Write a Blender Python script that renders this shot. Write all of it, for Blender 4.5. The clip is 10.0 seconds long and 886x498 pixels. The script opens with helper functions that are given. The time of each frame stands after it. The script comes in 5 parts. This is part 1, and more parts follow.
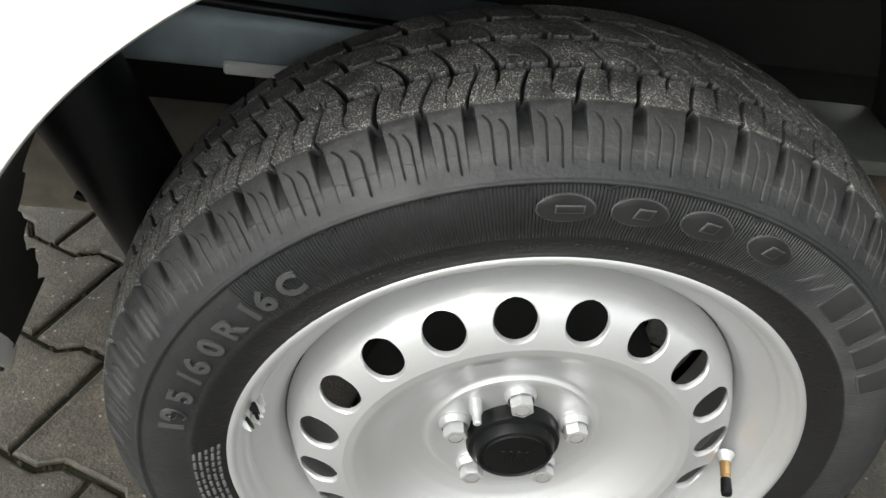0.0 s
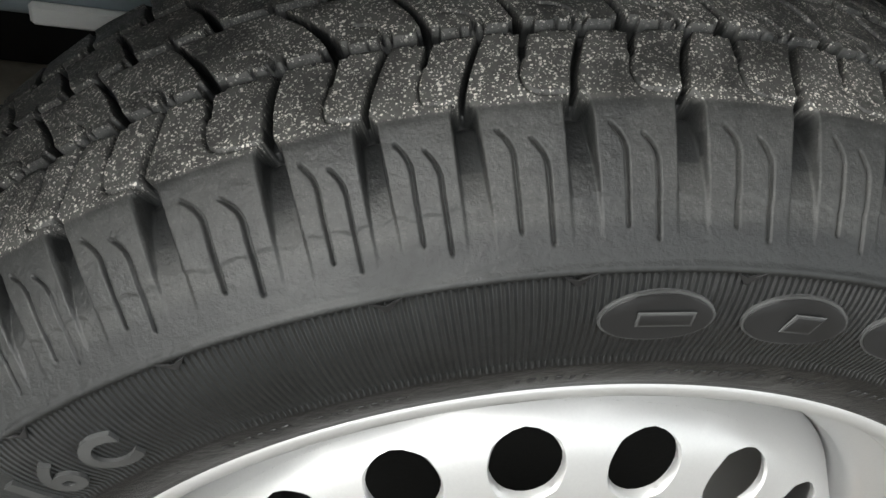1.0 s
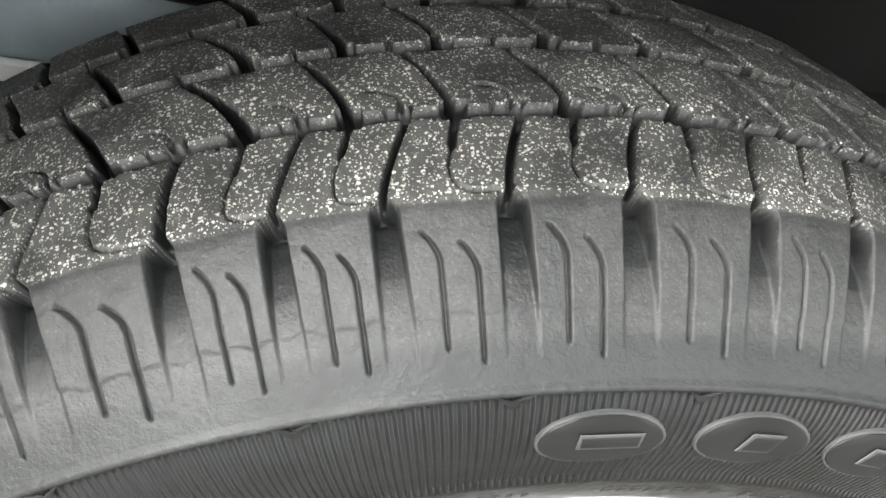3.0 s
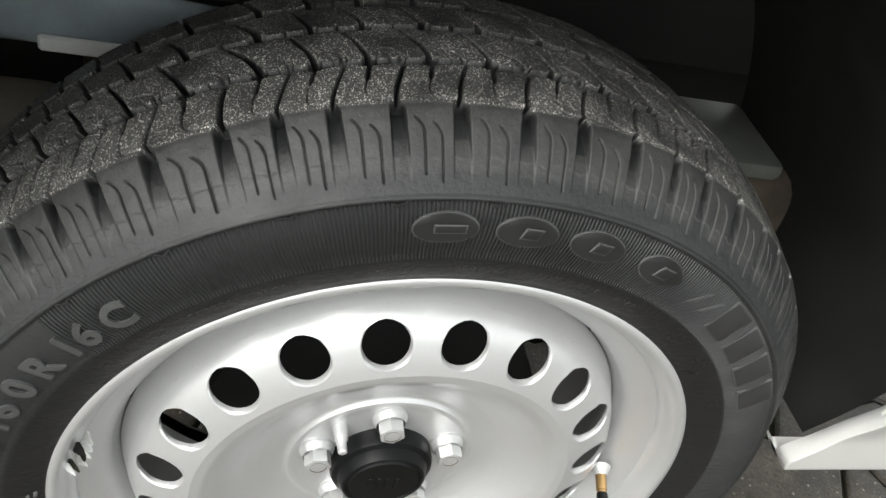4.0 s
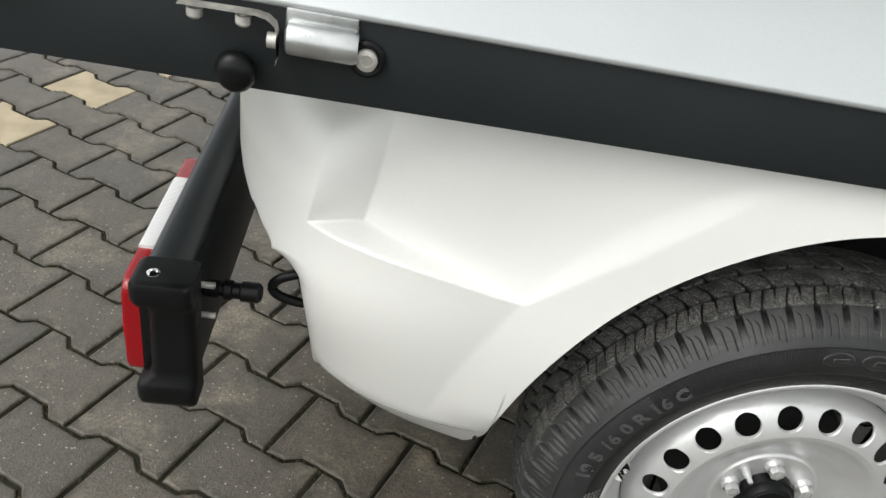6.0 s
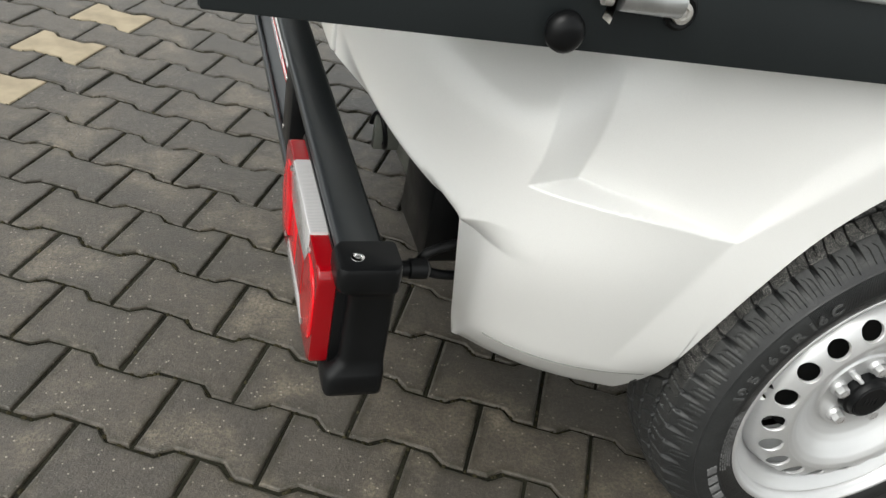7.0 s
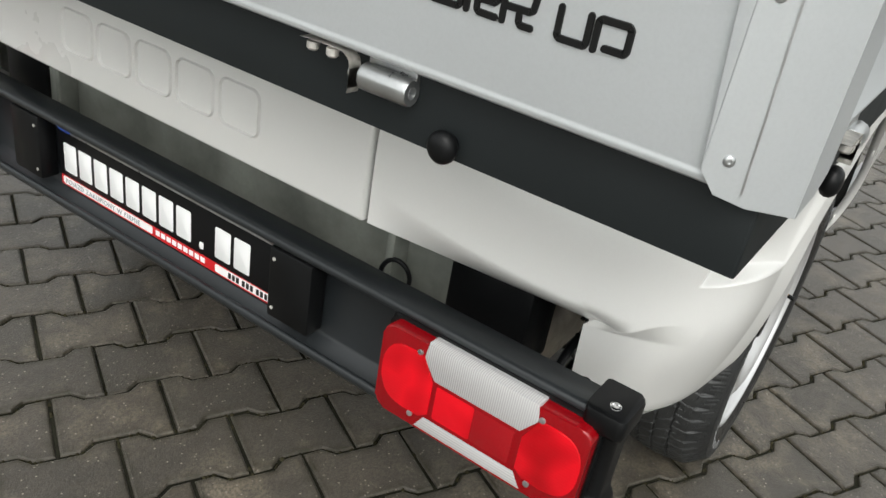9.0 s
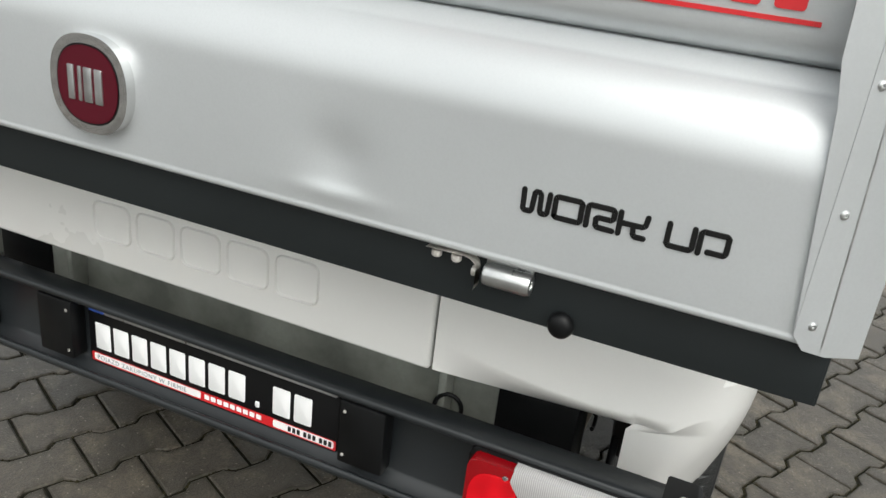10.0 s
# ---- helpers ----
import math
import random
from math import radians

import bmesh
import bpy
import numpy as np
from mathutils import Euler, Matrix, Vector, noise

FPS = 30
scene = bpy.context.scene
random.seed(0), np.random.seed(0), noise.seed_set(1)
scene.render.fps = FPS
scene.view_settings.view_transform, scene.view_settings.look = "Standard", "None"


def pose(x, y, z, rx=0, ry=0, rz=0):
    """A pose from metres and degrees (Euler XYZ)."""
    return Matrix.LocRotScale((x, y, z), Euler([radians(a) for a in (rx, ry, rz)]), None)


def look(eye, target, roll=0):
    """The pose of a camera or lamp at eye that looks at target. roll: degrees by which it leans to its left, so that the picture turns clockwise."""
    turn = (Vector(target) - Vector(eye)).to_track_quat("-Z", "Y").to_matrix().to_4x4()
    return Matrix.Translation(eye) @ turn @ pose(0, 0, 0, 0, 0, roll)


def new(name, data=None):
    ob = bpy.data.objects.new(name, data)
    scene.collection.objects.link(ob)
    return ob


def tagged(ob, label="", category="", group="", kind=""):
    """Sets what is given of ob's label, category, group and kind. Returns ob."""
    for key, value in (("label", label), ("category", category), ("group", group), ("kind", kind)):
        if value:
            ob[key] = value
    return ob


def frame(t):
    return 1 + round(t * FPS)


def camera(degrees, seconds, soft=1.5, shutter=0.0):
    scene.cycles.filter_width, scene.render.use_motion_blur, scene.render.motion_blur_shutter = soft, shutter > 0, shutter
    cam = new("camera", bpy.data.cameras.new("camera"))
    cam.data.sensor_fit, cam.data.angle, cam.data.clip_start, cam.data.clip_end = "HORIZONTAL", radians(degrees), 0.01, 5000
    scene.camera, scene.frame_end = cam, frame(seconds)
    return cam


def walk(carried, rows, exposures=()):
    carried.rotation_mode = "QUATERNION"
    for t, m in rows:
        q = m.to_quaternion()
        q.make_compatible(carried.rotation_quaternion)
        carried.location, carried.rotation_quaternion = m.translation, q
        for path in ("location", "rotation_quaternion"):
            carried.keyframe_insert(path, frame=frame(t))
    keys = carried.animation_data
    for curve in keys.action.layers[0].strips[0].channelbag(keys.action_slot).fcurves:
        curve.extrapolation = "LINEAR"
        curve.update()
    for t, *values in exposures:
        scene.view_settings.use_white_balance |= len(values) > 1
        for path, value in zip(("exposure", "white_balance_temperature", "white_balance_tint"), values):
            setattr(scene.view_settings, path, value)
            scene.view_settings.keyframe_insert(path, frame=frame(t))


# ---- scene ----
cam = camera(56.4, 10.0)
PATH = [
    (0, (-0.152, -0.362, 0.849), (0.108, 1.12, -0.469), 10.9),
    (0.5, (-0.137, -0.238, 0.785), (0.235, 1.163, -0.593), 14.3),
    (1, (-0.135, -0.15, 0.733), (0.293, 1.235, -0.644), 15.8),
    (1.5, (-0.13, -0.122, 0.721), (0.358, 1.269, -0.631), 17.4),
    (2, (-0.123, -0.113, 0.725), (0.417, 1.276, -0.609), 18.8),
    (2.2, (-0.123, -0.11, 0.725), (0.434, 1.285, -0.596), 19.2),
    (3.3, (-0.121, -0.13, 0.744), (0.39, 1.291, -0.568), 18.2),
    (3.5, (-0.124, -0.158, 0.76), (0.401, 1.264, -0.545), 18.4),
    (4, (-0.146, -0.298, 0.827), (0.445, 1.1, -0.475), 19.5),
    (4.5, (-0.157, -0.514, 0.9), (0.342, 0.982, -0.329), 16.0),
    (5, (-0.195, -0.692, 1.044), (0.148, 0.898, -0.12), 12.6),
    (5.5, (-0.306, -0.737, 1.127), (-0.115, 0.898, -0.009), 10.5),
    (6, (-0.537, -0.669, 1.11), (-0.367, 0.973, -0.02), 10.1),
    (6.2, (-0.614, -0.651, 1.112), (-0.401, 0.986, -0.016), 10.4),
    (7.3, (-1.045, -0.585, 1.004), (-0.279, 0.889, -0.111), 12.6),
    (7.5, (-1.101, -0.52, 0.994), (-0.241, 0.901, -0.12), 12.6),
    (8, (-1.223, -0.276, 1.011), (-0.108, 0.961, -0.096), 12.0),
    (8.5, (-1.335, -0.184, 1.037), (-0.018, 0.875, -0.032), 11.3),
    (9, (-1.519, -0.136, 1.117), (-0.008, 0.742, 0.144), 10.2),
    (9.5, (-1.609, -0.025, 1.152), (0.018, 0.736, 0.273), 8.9),
    (10, (-1.74, 0.06, 1.263), (-0.028, 0.718, 0.467), 6.7),
]
EXPOSURE = [(0, 1.47), (0.5, 1.6), (1.0, 1.54), (1.5, 2.14), (2.0, 2.41), (3.3, 2.76), (3.5, 2.66), (4.0, 1.52), (4.5, 0.92), (5.0, 1.12), (6.0, 1.1), (7.5, 1.07), (8.0, 0.99), (9.0, 0.97), (9.5, 0.74), (10.0, 0.92)]
walk(cam, [(t, look(eye, target, roll)) for t, eye, target, roll in PATH], EXPOSURE)


# ---------------------------------------------------------------- light
world = bpy.data.worlds.new("overcast_sky")
scene.world = world
world.use_nodes = True
wn, wl = world.node_tree.nodes, world.node_tree.links
sky = wn.new("ShaderNodeTexSky")
sky.sky_type = "NISHITA"
sky.sun_disc = False
sky.sun_elevation, sky.sun_rotation = radians(52), radians(238)
sky.dust_density, sky.air_density, sky.ozone_density = 3.0, 1.0, 1.0
cloud = wn.new("ShaderNodeHueSaturation")          # closed cloud cover: nearly no blue left
cloud.inputs["Saturation"].default_value = 0.12
wl.new(sky.outputs["Color"], cloud.inputs["Color"])
tint = wn.new("ShaderNodeMix")                      # faint green-yellow cast of the cloud light
tint.data_type, tint.blend_type = "RGBA", "MULTIPLY"
tint.inputs[0].default_value, tint.inputs[7].default_value = 1.0, (0.985, 1.0, 0.965, 1)
wl.new(cloud.outputs["Color"], tint.inputs[6])
wl.new(tint.outputs[2], wn["Background"].inputs["Color"])
wn["Background"].inputs["Strength"].default_value = 0.15
sun = new("sun", bpy.data.lights.new("sun", "SUN"))
sun.data.energy, sun.data.angle, sun.data.color = 0.32, radians(50), (1.0, 0.97, 0.93)
sun.matrix_world = look((0, 0, 0), (0.70, 0.42, -1.05))


# ---------------------------------------------------------------- materials
def mat(name, colour, rough=0.5, metal=0.0, **kw):
    m = bpy.data.materials.new(name)
    m.use_nodes = True
    b = m.node_tree.nodes["Principled BSDF"]
    b.inputs["Base Color"].default_value = (*colour, 1)
    b.inputs["Roughness"].default_value = rough
    b.inputs["Metallic"].default_value = metal
    for k, v in kw.items():
        b.inputs[k.replace("_", " ")].default_value = v
    return m


def N(m, kind, **inputs):
    n = m.node_tree.nodes.new("ShaderNode" + kind)
    for k, v in inputs.items():
        n.inputs[k.replace("_", " ")].default_value = v
    return n


def L(m, a, b):
    m.node_tree.links.new(a, b)


def bsdf(m):
    return m.node_tree.nodes["Principled BSDF"]


def ramp(m, fac, stops):
    r = N(m, "ValToRGB")
    el = r.color_ramp.elements
    while len(el) < len(stops):
        el.new(0.5)
    for e, (p, c) in zip(el, stops):
        e.position, e.color = p, (c if len(c) == 4 else (*c, 1))
    L(m, fac, r.inputs["Fac"])
    return r.outputs["Color"]


def mix(m, fac, a, b, blend="MIX"):
    n = N(m, "Mix")
    n.data_type, n.blend_type = "RGBA", blend
    for sock, v in ((n.inputs[0], fac), (n.inputs[6], a), (n.inputs[7], b)):
        if hasattr(v, "is_linked"):
            L(m, v, sock)
        else:
            sock.default_value = v if isinstance(v, float) else (*v, 1)
    return n.outputs[2]


def noise_tex(m, scale, detail=4.0, rough=0.55, coord="Object"):
    c = m.node_tree.nodes.get("Texture Coordinate") or N(m, "TexCoord")
    t = N(m, "TexNoise", Scale=scale, Detail=detail, Roughness=rough)
    L(m, c.outputs[coord], t.inputs["Vector"])
    return t.outputs["Fac"]


def bump(m, height, strength=0.3, distance=0.001):
    b = N(m, "Bump", Strength=strength, Distance=distance)
    L(m, height, b.inputs["Height"])
    L(m, b.outputs["Normal"], bsdf(m).inputs["Normal"])


def vary(m, base, scale=6.0, amount=0.12, fine=180.0, rough=None, bumps=0.15, dist=0.0006):
    """Two scales of variation: blotches and grain."""
    a = noise_tex(m, scale, 5.0)
    g = noise_tex(m, fine, 3.0)
    dark = tuple(c * (1 - amount) for c in base)
    light = tuple(min(1, c * (1 + amount)) for c in base)
    col = ramp(m, a, [(0.35, dark), (0.68, light)])
    col = mix(m, ramp(m, g, [(0.4, (0, 0, 0)), (0.75, (0.25, 0.25, 0.25))]), col, tuple(c * 0.85 for c in base))
    L(m, col, bsdf(m).inputs["Base Color"])
    if rough:
        r = ramp(m, a, [(0.3, (rough[0],) * 3), (0.7, (rough[1],) * 3)])
        L(m, r, bsdf(m).inputs["Roughness"])
    if bumps:
        bump(m, g, bumps, dist)
    return m


white_paint = vary(mat("white_paint", (0.72, 0.715, 0.695), 0.28, Coat_Weight=0.5, Coat_Roughness=0.06), (0.72, 0.715, 0.695), 3.0, 0.006, 900.0, (0.27, 0.31), 0.02, 0.0002)
white_plastic = vary(mat("white_plastic", (0.76, 0.755, 0.73), 0.4), (0.76, 0.755, 0.73), 4.0, 0.02, 700.0, (0.36, 0.46), 0.05, 0.0003)
band_grey = vary(mat("band_grey", (0.014, 0.017, 0.018), 0.5, Specular_IOR_Level=0.25), (0.014, 0.017, 0.018), 5.0, 0.10, 500.0, (0.45, 0.58), 0.12, 0.0004)
bumper_grey = vary(mat("bumper_grey", (0.015, 0.0175, 0.0195), 0.32), (0.015, 0.0175, 0.0195), 6.0, 0.12, 600.0, (0.28, 0.4), 0.15, 0.0004)
alu = mat("alu", (0.535, 0.555, 0.565), 0.46, 0.48)
vary(alu, (0.535, 0.555, 0.565), 2.5, 0.04, 350.0, (0.36, 0.46), 0.06, 0.0002)

alu_edge = vary(mat("alu_edge", (0.55, 0.56, 0.56), 0.35, 0.9), (0.55, 0.56, 0.56), 30.0, 0.15, 400.0, (0.25, 0.45), 0.1, 0.0003)
zinc = vary(mat("zinc", (0.58, 0.56, 0.53), 0.38, 0.5), (0.60, 0.58, 0.545), 60.0, 0.35, 400.0, (0.3, 0.6), 0.25, 0.0004)
chrome = mat("chrome", (0.75, 0.75, 0.75), 0.05, 1.0)
rubber = mat("rubber", (0.022, 0.022, 0.023), 0.55)
black_plastic = vary(mat("black_plastic", (0.010, 0.0105, 0.011), 0.36, Specular_IOR_Level=0.2), (0.0045, 0.0048, 0.0052), 20.0, 0.25, 500.0, (0.30, 0.45), 0.2, 0.0004)
liner_black = vary(mat("liner_black", (0.021, 0.021, 0.0205), 0.7, Specular_IOR_Level=0.3), (0.021, 0.021, 0.0205), 10.0, 0.3, 300.0, (0.65, 0.85), 0.4, 0.0006)
steel_blue = vary(mat("steel_blue", (0.30, 0.35, 0.37), 0.5, 0.2), (0.30, 0.35, 0.37), 12.0, 0.3, 250.0, (0.4, 0.7), 0.3, 0.0006)
steel_olive = vary(mat("steel_olive", (0.23, 0.24, 0.215), 0.5, 0.2), (0.23, 0.24, 0.215), 9.0, 0.35, 120.0, (0.35, 0.65), 0.3, 0.001)
dusty_steel = vary(mat("dusty_steel", (0.45, 0.41, 0.34), 0.8), (0.45, 0.41, 0.34), 14.0, 0.35, 180.0, (0.7, 0.9), 0.5, 0.001)
rust = vary(mat("rust", (0.11, 0.085, 0.065), 0.85), (0.11, 0.085, 0.065), 25.0, 0.45, 200.0, (0.75, 0.95), 0.6, 0.001)
wheel_silver = vary(mat("wheel_silver", (0.63, 0.63, 0.63), 0.36, 0.6, Coat_Weight=0.2, Coat_Roughness=0.15), (0.63, 0.63, 0.63), 5.0, 0.05, 900.0, (0.32, 0.42), 0.06, 0.0002)
brass = mat("brass", (0.42, 0.27, 0.12), 0.4, 0.9)
joint_sand = vary(mat("joint_sand", (0.015, 0.0145, 0.010), 0.95, Specular_IOR_Level=0.2), (0.015, 0.0145, 0.009), 8.0, 0.5, 150.0, None, 0.8, 0.003)
red_lens = mat("red_lens", (0.24, 0.001, 0.004), 0.2, Specular_IOR_Level=0.3, Coat_Weight=0.35, Coat_Roughness=0.03)
# red_bright carries the light thrown back by the reflectors in its base colour
red_bright = mat("red_bright", (0.75, 0.002, 0.010), 0.22, Specular_IOR_Level=0.3, Coat_Weight=0.25, Coat_Roughness=0.03)
red_dark = mat("red_dark", (0.30, 0.002, 0.006), 0.22, Coat_Weight=0.35, Coat_Roughness=0.05)
clear_lens = mat("clear_lens", (0.52, 0.52, 0.52), 0.15, 0.35, Coat_Weight=0.7, Coat_Roughness=0.05)
clear_strip = mat("clear_strip", (0.50, 0.50, 0.50), 0.15, 0.4, Coat_Weight=0.7, Coat_Roughness=0.05)
plate_black = mat("plate_black", (0.005, 0.005, 0.0055), 0.35, Specular_IOR_Level=0.2)
print_white = mat("print_white", (0.82, 0.82, 0.82), 0.4)
print_red = mat("print_red", (0.55, 0.015, 0.02), 0.4)
print_blue = mat("print_blue", (0.03, 0.08, 0.35), 0.4)
print_black = mat("print_black", (0.006, 0.006, 0.006), 0.4, Specular_IOR_Level=0.3)
badge_red = mat("badge_red", (0.075, 0.005, 0.012), 0.25, Specular_IOR_Level=0.3)
white_sheet = vary(mat("white_sheet", (0.72, 0.73, 0.72), 0.4), (0.72, 0.73, 0.72), 3.0, 0.04, 300.0, (0.35, 0.48), 0.05, 0.0003)

# stripes moulded into the lamp lenses
for m, axis, per in ((red_lens, "Y", 0.0020), (red_bright, "Z", 0.0022), (red_dark, "Y", 0.0020), (clear_lens, "Y", 0.0015), (clear_strip, "Z", 0.0020)):
    c = N(m, "TexCoord")
    w = N(m, "TexWave", Scale=0.314 / per / 2)
    w.bands_direction = axis
    L(m, c.outputs["Object"], w.inputs["Vector"])
    bump(m, w.outputs["Fac"], 0.3, 0.0004)
    if m in (clear_lens, clear_strip):                            # bright and dull glints of the flutes, put into the colour
        g = noise_tex(m, 9.0, 2.0)
        L(m, mix(m, ramp(m, g, [(0.4, (0.1,) * 3), (0.6, (0.55,) * 3)]), ramp(m, w.outputs["Fac"], [(0.25, (0.50, 0.49, 0.49)), (0.7, (0.74, 0.72, 0.72))]), (0.66, 0.66, 0.66)), bsdf(m).inputs["Base Color"])

# brighter and dimmer zones of that returned light, put in as noise
g = noise_tex(red_bright, 14.0, 1.0)
L(red_bright, ramp(red_bright, g, [(0.40, (0.40, 0.001, 0.005)), (0.60, (0.68, 0.003, 0.011))]), bsdf(red_bright).inputs["Base Color"])
# tyre: dust and grit on the worn tread, fine radial ribs on part of the sidewall
c = N(rubber, "TexCoord")
sep = N(rubber, "SeparateXYZ")
L(rubber, c.outputs["Object"], sep.inputs[0])
def M(m, op, a, b=None):
    n = N(m, "Math")
    n.operation = op
    for i, v in enumerate((a, b)):
        if v is None:
            continue
        if hasattr(v, "is_linked"):
            L(m, v, n.inputs[i])
        else:
            n.inputs[i].default_value = v
    return n.outputs[0]
ang = M(rubber, "ARCTAN2", sep.outputs[2], sep.outputs[0])
ribs = M(rubber, "SINE", M(rubber, "MULTIPLY", ang, 790.0))
att = N(rubber, "Attribute")
att.attribute_name = "ribbed"
ribs = M(rubber, "MULTIPLY", ribs, att.outputs["Fac"])
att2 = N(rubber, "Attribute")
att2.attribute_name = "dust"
def grit(scale, keep, small, large):
    v = N(rubber, "TexVoronoi", Scale=scale)
    L(rubber, wob, v.inputs["Vector"])
    pick = ramp(rubber, v.outputs["Color"], [(keep, (0, 0, 0)), (keep + 0.05, (1, 1, 1))])
    size = M(rubber, "ADD", M(rubber, "MULTIPLY", v.outputs["Color"], large - small), small)
    dot = M(rubber, "GREATER_THAN", size, v.outputs["Distance"])
    return M(rubber, "MULTIPLY", dot, pick)
jit = N(rubber, "TexNoise", Scale=2200.0, Detail=2.0)
L(rubber, c.outputs["Object"], jit.inputs["Vector"])
vs = N(rubber, "VectorMath")
vs.operation = "MULTIPLY"
vs.inputs[1].default_value = (0.0007, 0.0007, 0.0007)
L(rubber, jit.outputs["Color"], vs.inputs[0])
va_ = N(rubber, "VectorMath")
L(rubber, c.outputs["Object"], va_.inputs[0])
L(rubber, vs.outputs[0], va_.inputs[1])
wob = va_.outputs[0]
big = noise_tex(rubber, 38.0, 4.0)
grain = noise_tex(rubber, 700.0, 4.0)
leather = noise_tex(rubber, 240.0, 5.0, 0.65)
area = ramp(rubber, big, [(0.38, (0.32,) * 3), (0.56, (1, 1, 1))])
dots = M(rubber, "MAXIMUM", M(rubber, "MAXIMUM", grit(520.0, 0.80, 0.04, 0.34), grit(1000.0, 0.66, 0.08, 0.50)), grit(1900.0, 0.68, 0.12, 0.50))
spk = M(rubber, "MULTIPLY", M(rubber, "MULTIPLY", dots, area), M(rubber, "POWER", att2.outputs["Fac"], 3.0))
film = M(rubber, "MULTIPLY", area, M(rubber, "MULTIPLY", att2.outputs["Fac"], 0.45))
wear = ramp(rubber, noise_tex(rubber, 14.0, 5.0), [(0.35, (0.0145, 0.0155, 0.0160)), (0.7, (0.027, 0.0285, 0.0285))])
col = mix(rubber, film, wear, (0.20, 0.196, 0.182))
col = mix(rubber, M(rubber, "MULTIPLY", ramp(rubber, leather, [(0.45, (0, 0, 0)), (0.62, (1, 1, 1))]), 0.35), col, (0.012, 0.012, 0.012))
att3 = N(rubber, "Attribute")
att3.attribute_name = "bead"
col = mix(rubber, M(rubber, "MULTIPLY", att3.outputs["Fac"], 0.85), col, (0.007, 0.007, 0.0072))
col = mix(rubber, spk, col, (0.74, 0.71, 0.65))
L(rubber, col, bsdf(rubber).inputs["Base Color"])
L(rubber, M(rubber, "SUBTRACT", ramp(rubber, big, [(0.3, (0.40,) * 3), (0.7, (0.58,) * 3)]), M(rubber, "MULTIPLY", att3.outputs["Fac"], 0.14)), bsdf(rubber).inputs["Roughness"])
h = M(rubber, "ADD", M(rubber, "MULTIPLY", ribs, 1.5), M(rubber, "ADD", M(rubber, "MULTIPLY", spk, 0.45), M(rubber, "ADD", M(rubber, "MULTIPLY", grain, 0.25), M(rubber, "MULTIPLY", leather, 1.1))))
bump(rubber, h, 0.9, 0.0006)

# concrete pavers: own tone per stone, lime stains, wet-dark blotches, grit
paver_mat = mat("paver", (0.111, 0.099, 0.088), 0.38)
m = paver_mat
oi = N(m, "ObjectInfo")
geo = N(m, "NewGeometry")
tone = M(m, "FRACT", M(m, "ADD", oi.outputs["Random"], geo.outputs["Random Per Island"]))
base = ramp(m, tone, [(0.0, (0.069, 0.061, 0.049)), (0.3, (0.115, 0.099, 0.081)), (0.6, (0.088, 0.078, 0.066)), (0.85, (0.139, 0.118, 0.093)), (1.0, (0.097, 0.083, 0.066))])
cw = N(m, "NewGeometry")
def wnoise(scale, detail=4.0):
    t = N(m, "TexNoise", Scale=scale, Detail=detail, Roughness=0.6)
    L(m, cw.outputs["Position"], t.inputs["Vector"])
    return t.outputs["Fac"]
base = mix(m, ramp(m, wnoise(7.0), [(0.3, (0, 0, 0)), (0.62, (0.75,) * 3)]), mix(m, 0.55, base, (0.049, 0.047, 0.042)), base)
base = mix(m, ramp(m, wnoise(5.5, 7.0), [(0.50, (0, 0, 0)), (0.68, (0.7,) * 3)]), base, (0.287, 0.246, 0.185))
base = mix(m, ramp(m, wnoise(26.0, 6.0), [(0.42, (0, 0, 0)), (0.66, (0.55,) * 3)]), base, (0.047, 0.042, 0.036))
base = mix(m, ramp(m, wnoise(160.0, 3.0), [(0.42, (0, 0, 0)), (0.60, (0.6,) * 3)]), base, (0.040, 0.037, 0.032))
base = mix(m, ramp(m, wnoise(520.0, 2.0), [(0.55, (0, 0, 0)), (0.70, (0.5,) * 3)]), base, (0.221, 0.204, 0.177))
vor = N(m, "TexVoronoi", Scale=95.0)
L(m, cw.outputs["Position"], vor.inputs["Vector"])
chip = M(m, "MULTIPLY", ramp(m, vor.outputs["Distance"], [(0.10, (1, 1, 1)), (0.2, (0, 0, 0))]), ramp(m, vor.outputs["Color"], [(0.54, (0, 0, 0)), (0.62, (1, 1, 1))]))
base = mix(m, chip, base, (0.398, 0.365, 0.320))
att = N(m, "Attribute")                            # dirt creeping in from the joints
att.attribute_name = "edge"
dirt = M(m, "MULTIPLY", M(m, "POWER", att.outputs["Fac"], 1.6), ramp(m, wnoise(38.0, 5.0), [(0.36, (0.1,) * 3), (0.62, (0.95,) * 3)]))
base = mix(m, dirt, base, (0.037, 0.033, 0.022))
L(m, mix(m, 1.0, base, (0.91, 0.89, 0.865), "MULTIPLY"), bsdf(m).inputs["Base Color"])
bump(m, M(m, "ADD", wnoise(300.0, 4.0), M(m, "MULTIPLY", wnoise(30.0), 1.5)), 0.75, 0.0022)
paver_yellow = vary(mat("paver_yellow", (0.31, 0.26, 0.18), 0.85), (0.31, 0.26, 0.18), 12.0, 0.2, 200.0, None, 0.5, 0.001)


moss = vary(mat("moss", (0.030, 0.027, 0.015), 0.95, Specular_IOR_Level=0.1), (0.030, 0.027, 0.015), 25.0, 0.5, 300.0, None, 0.6, 0.001)


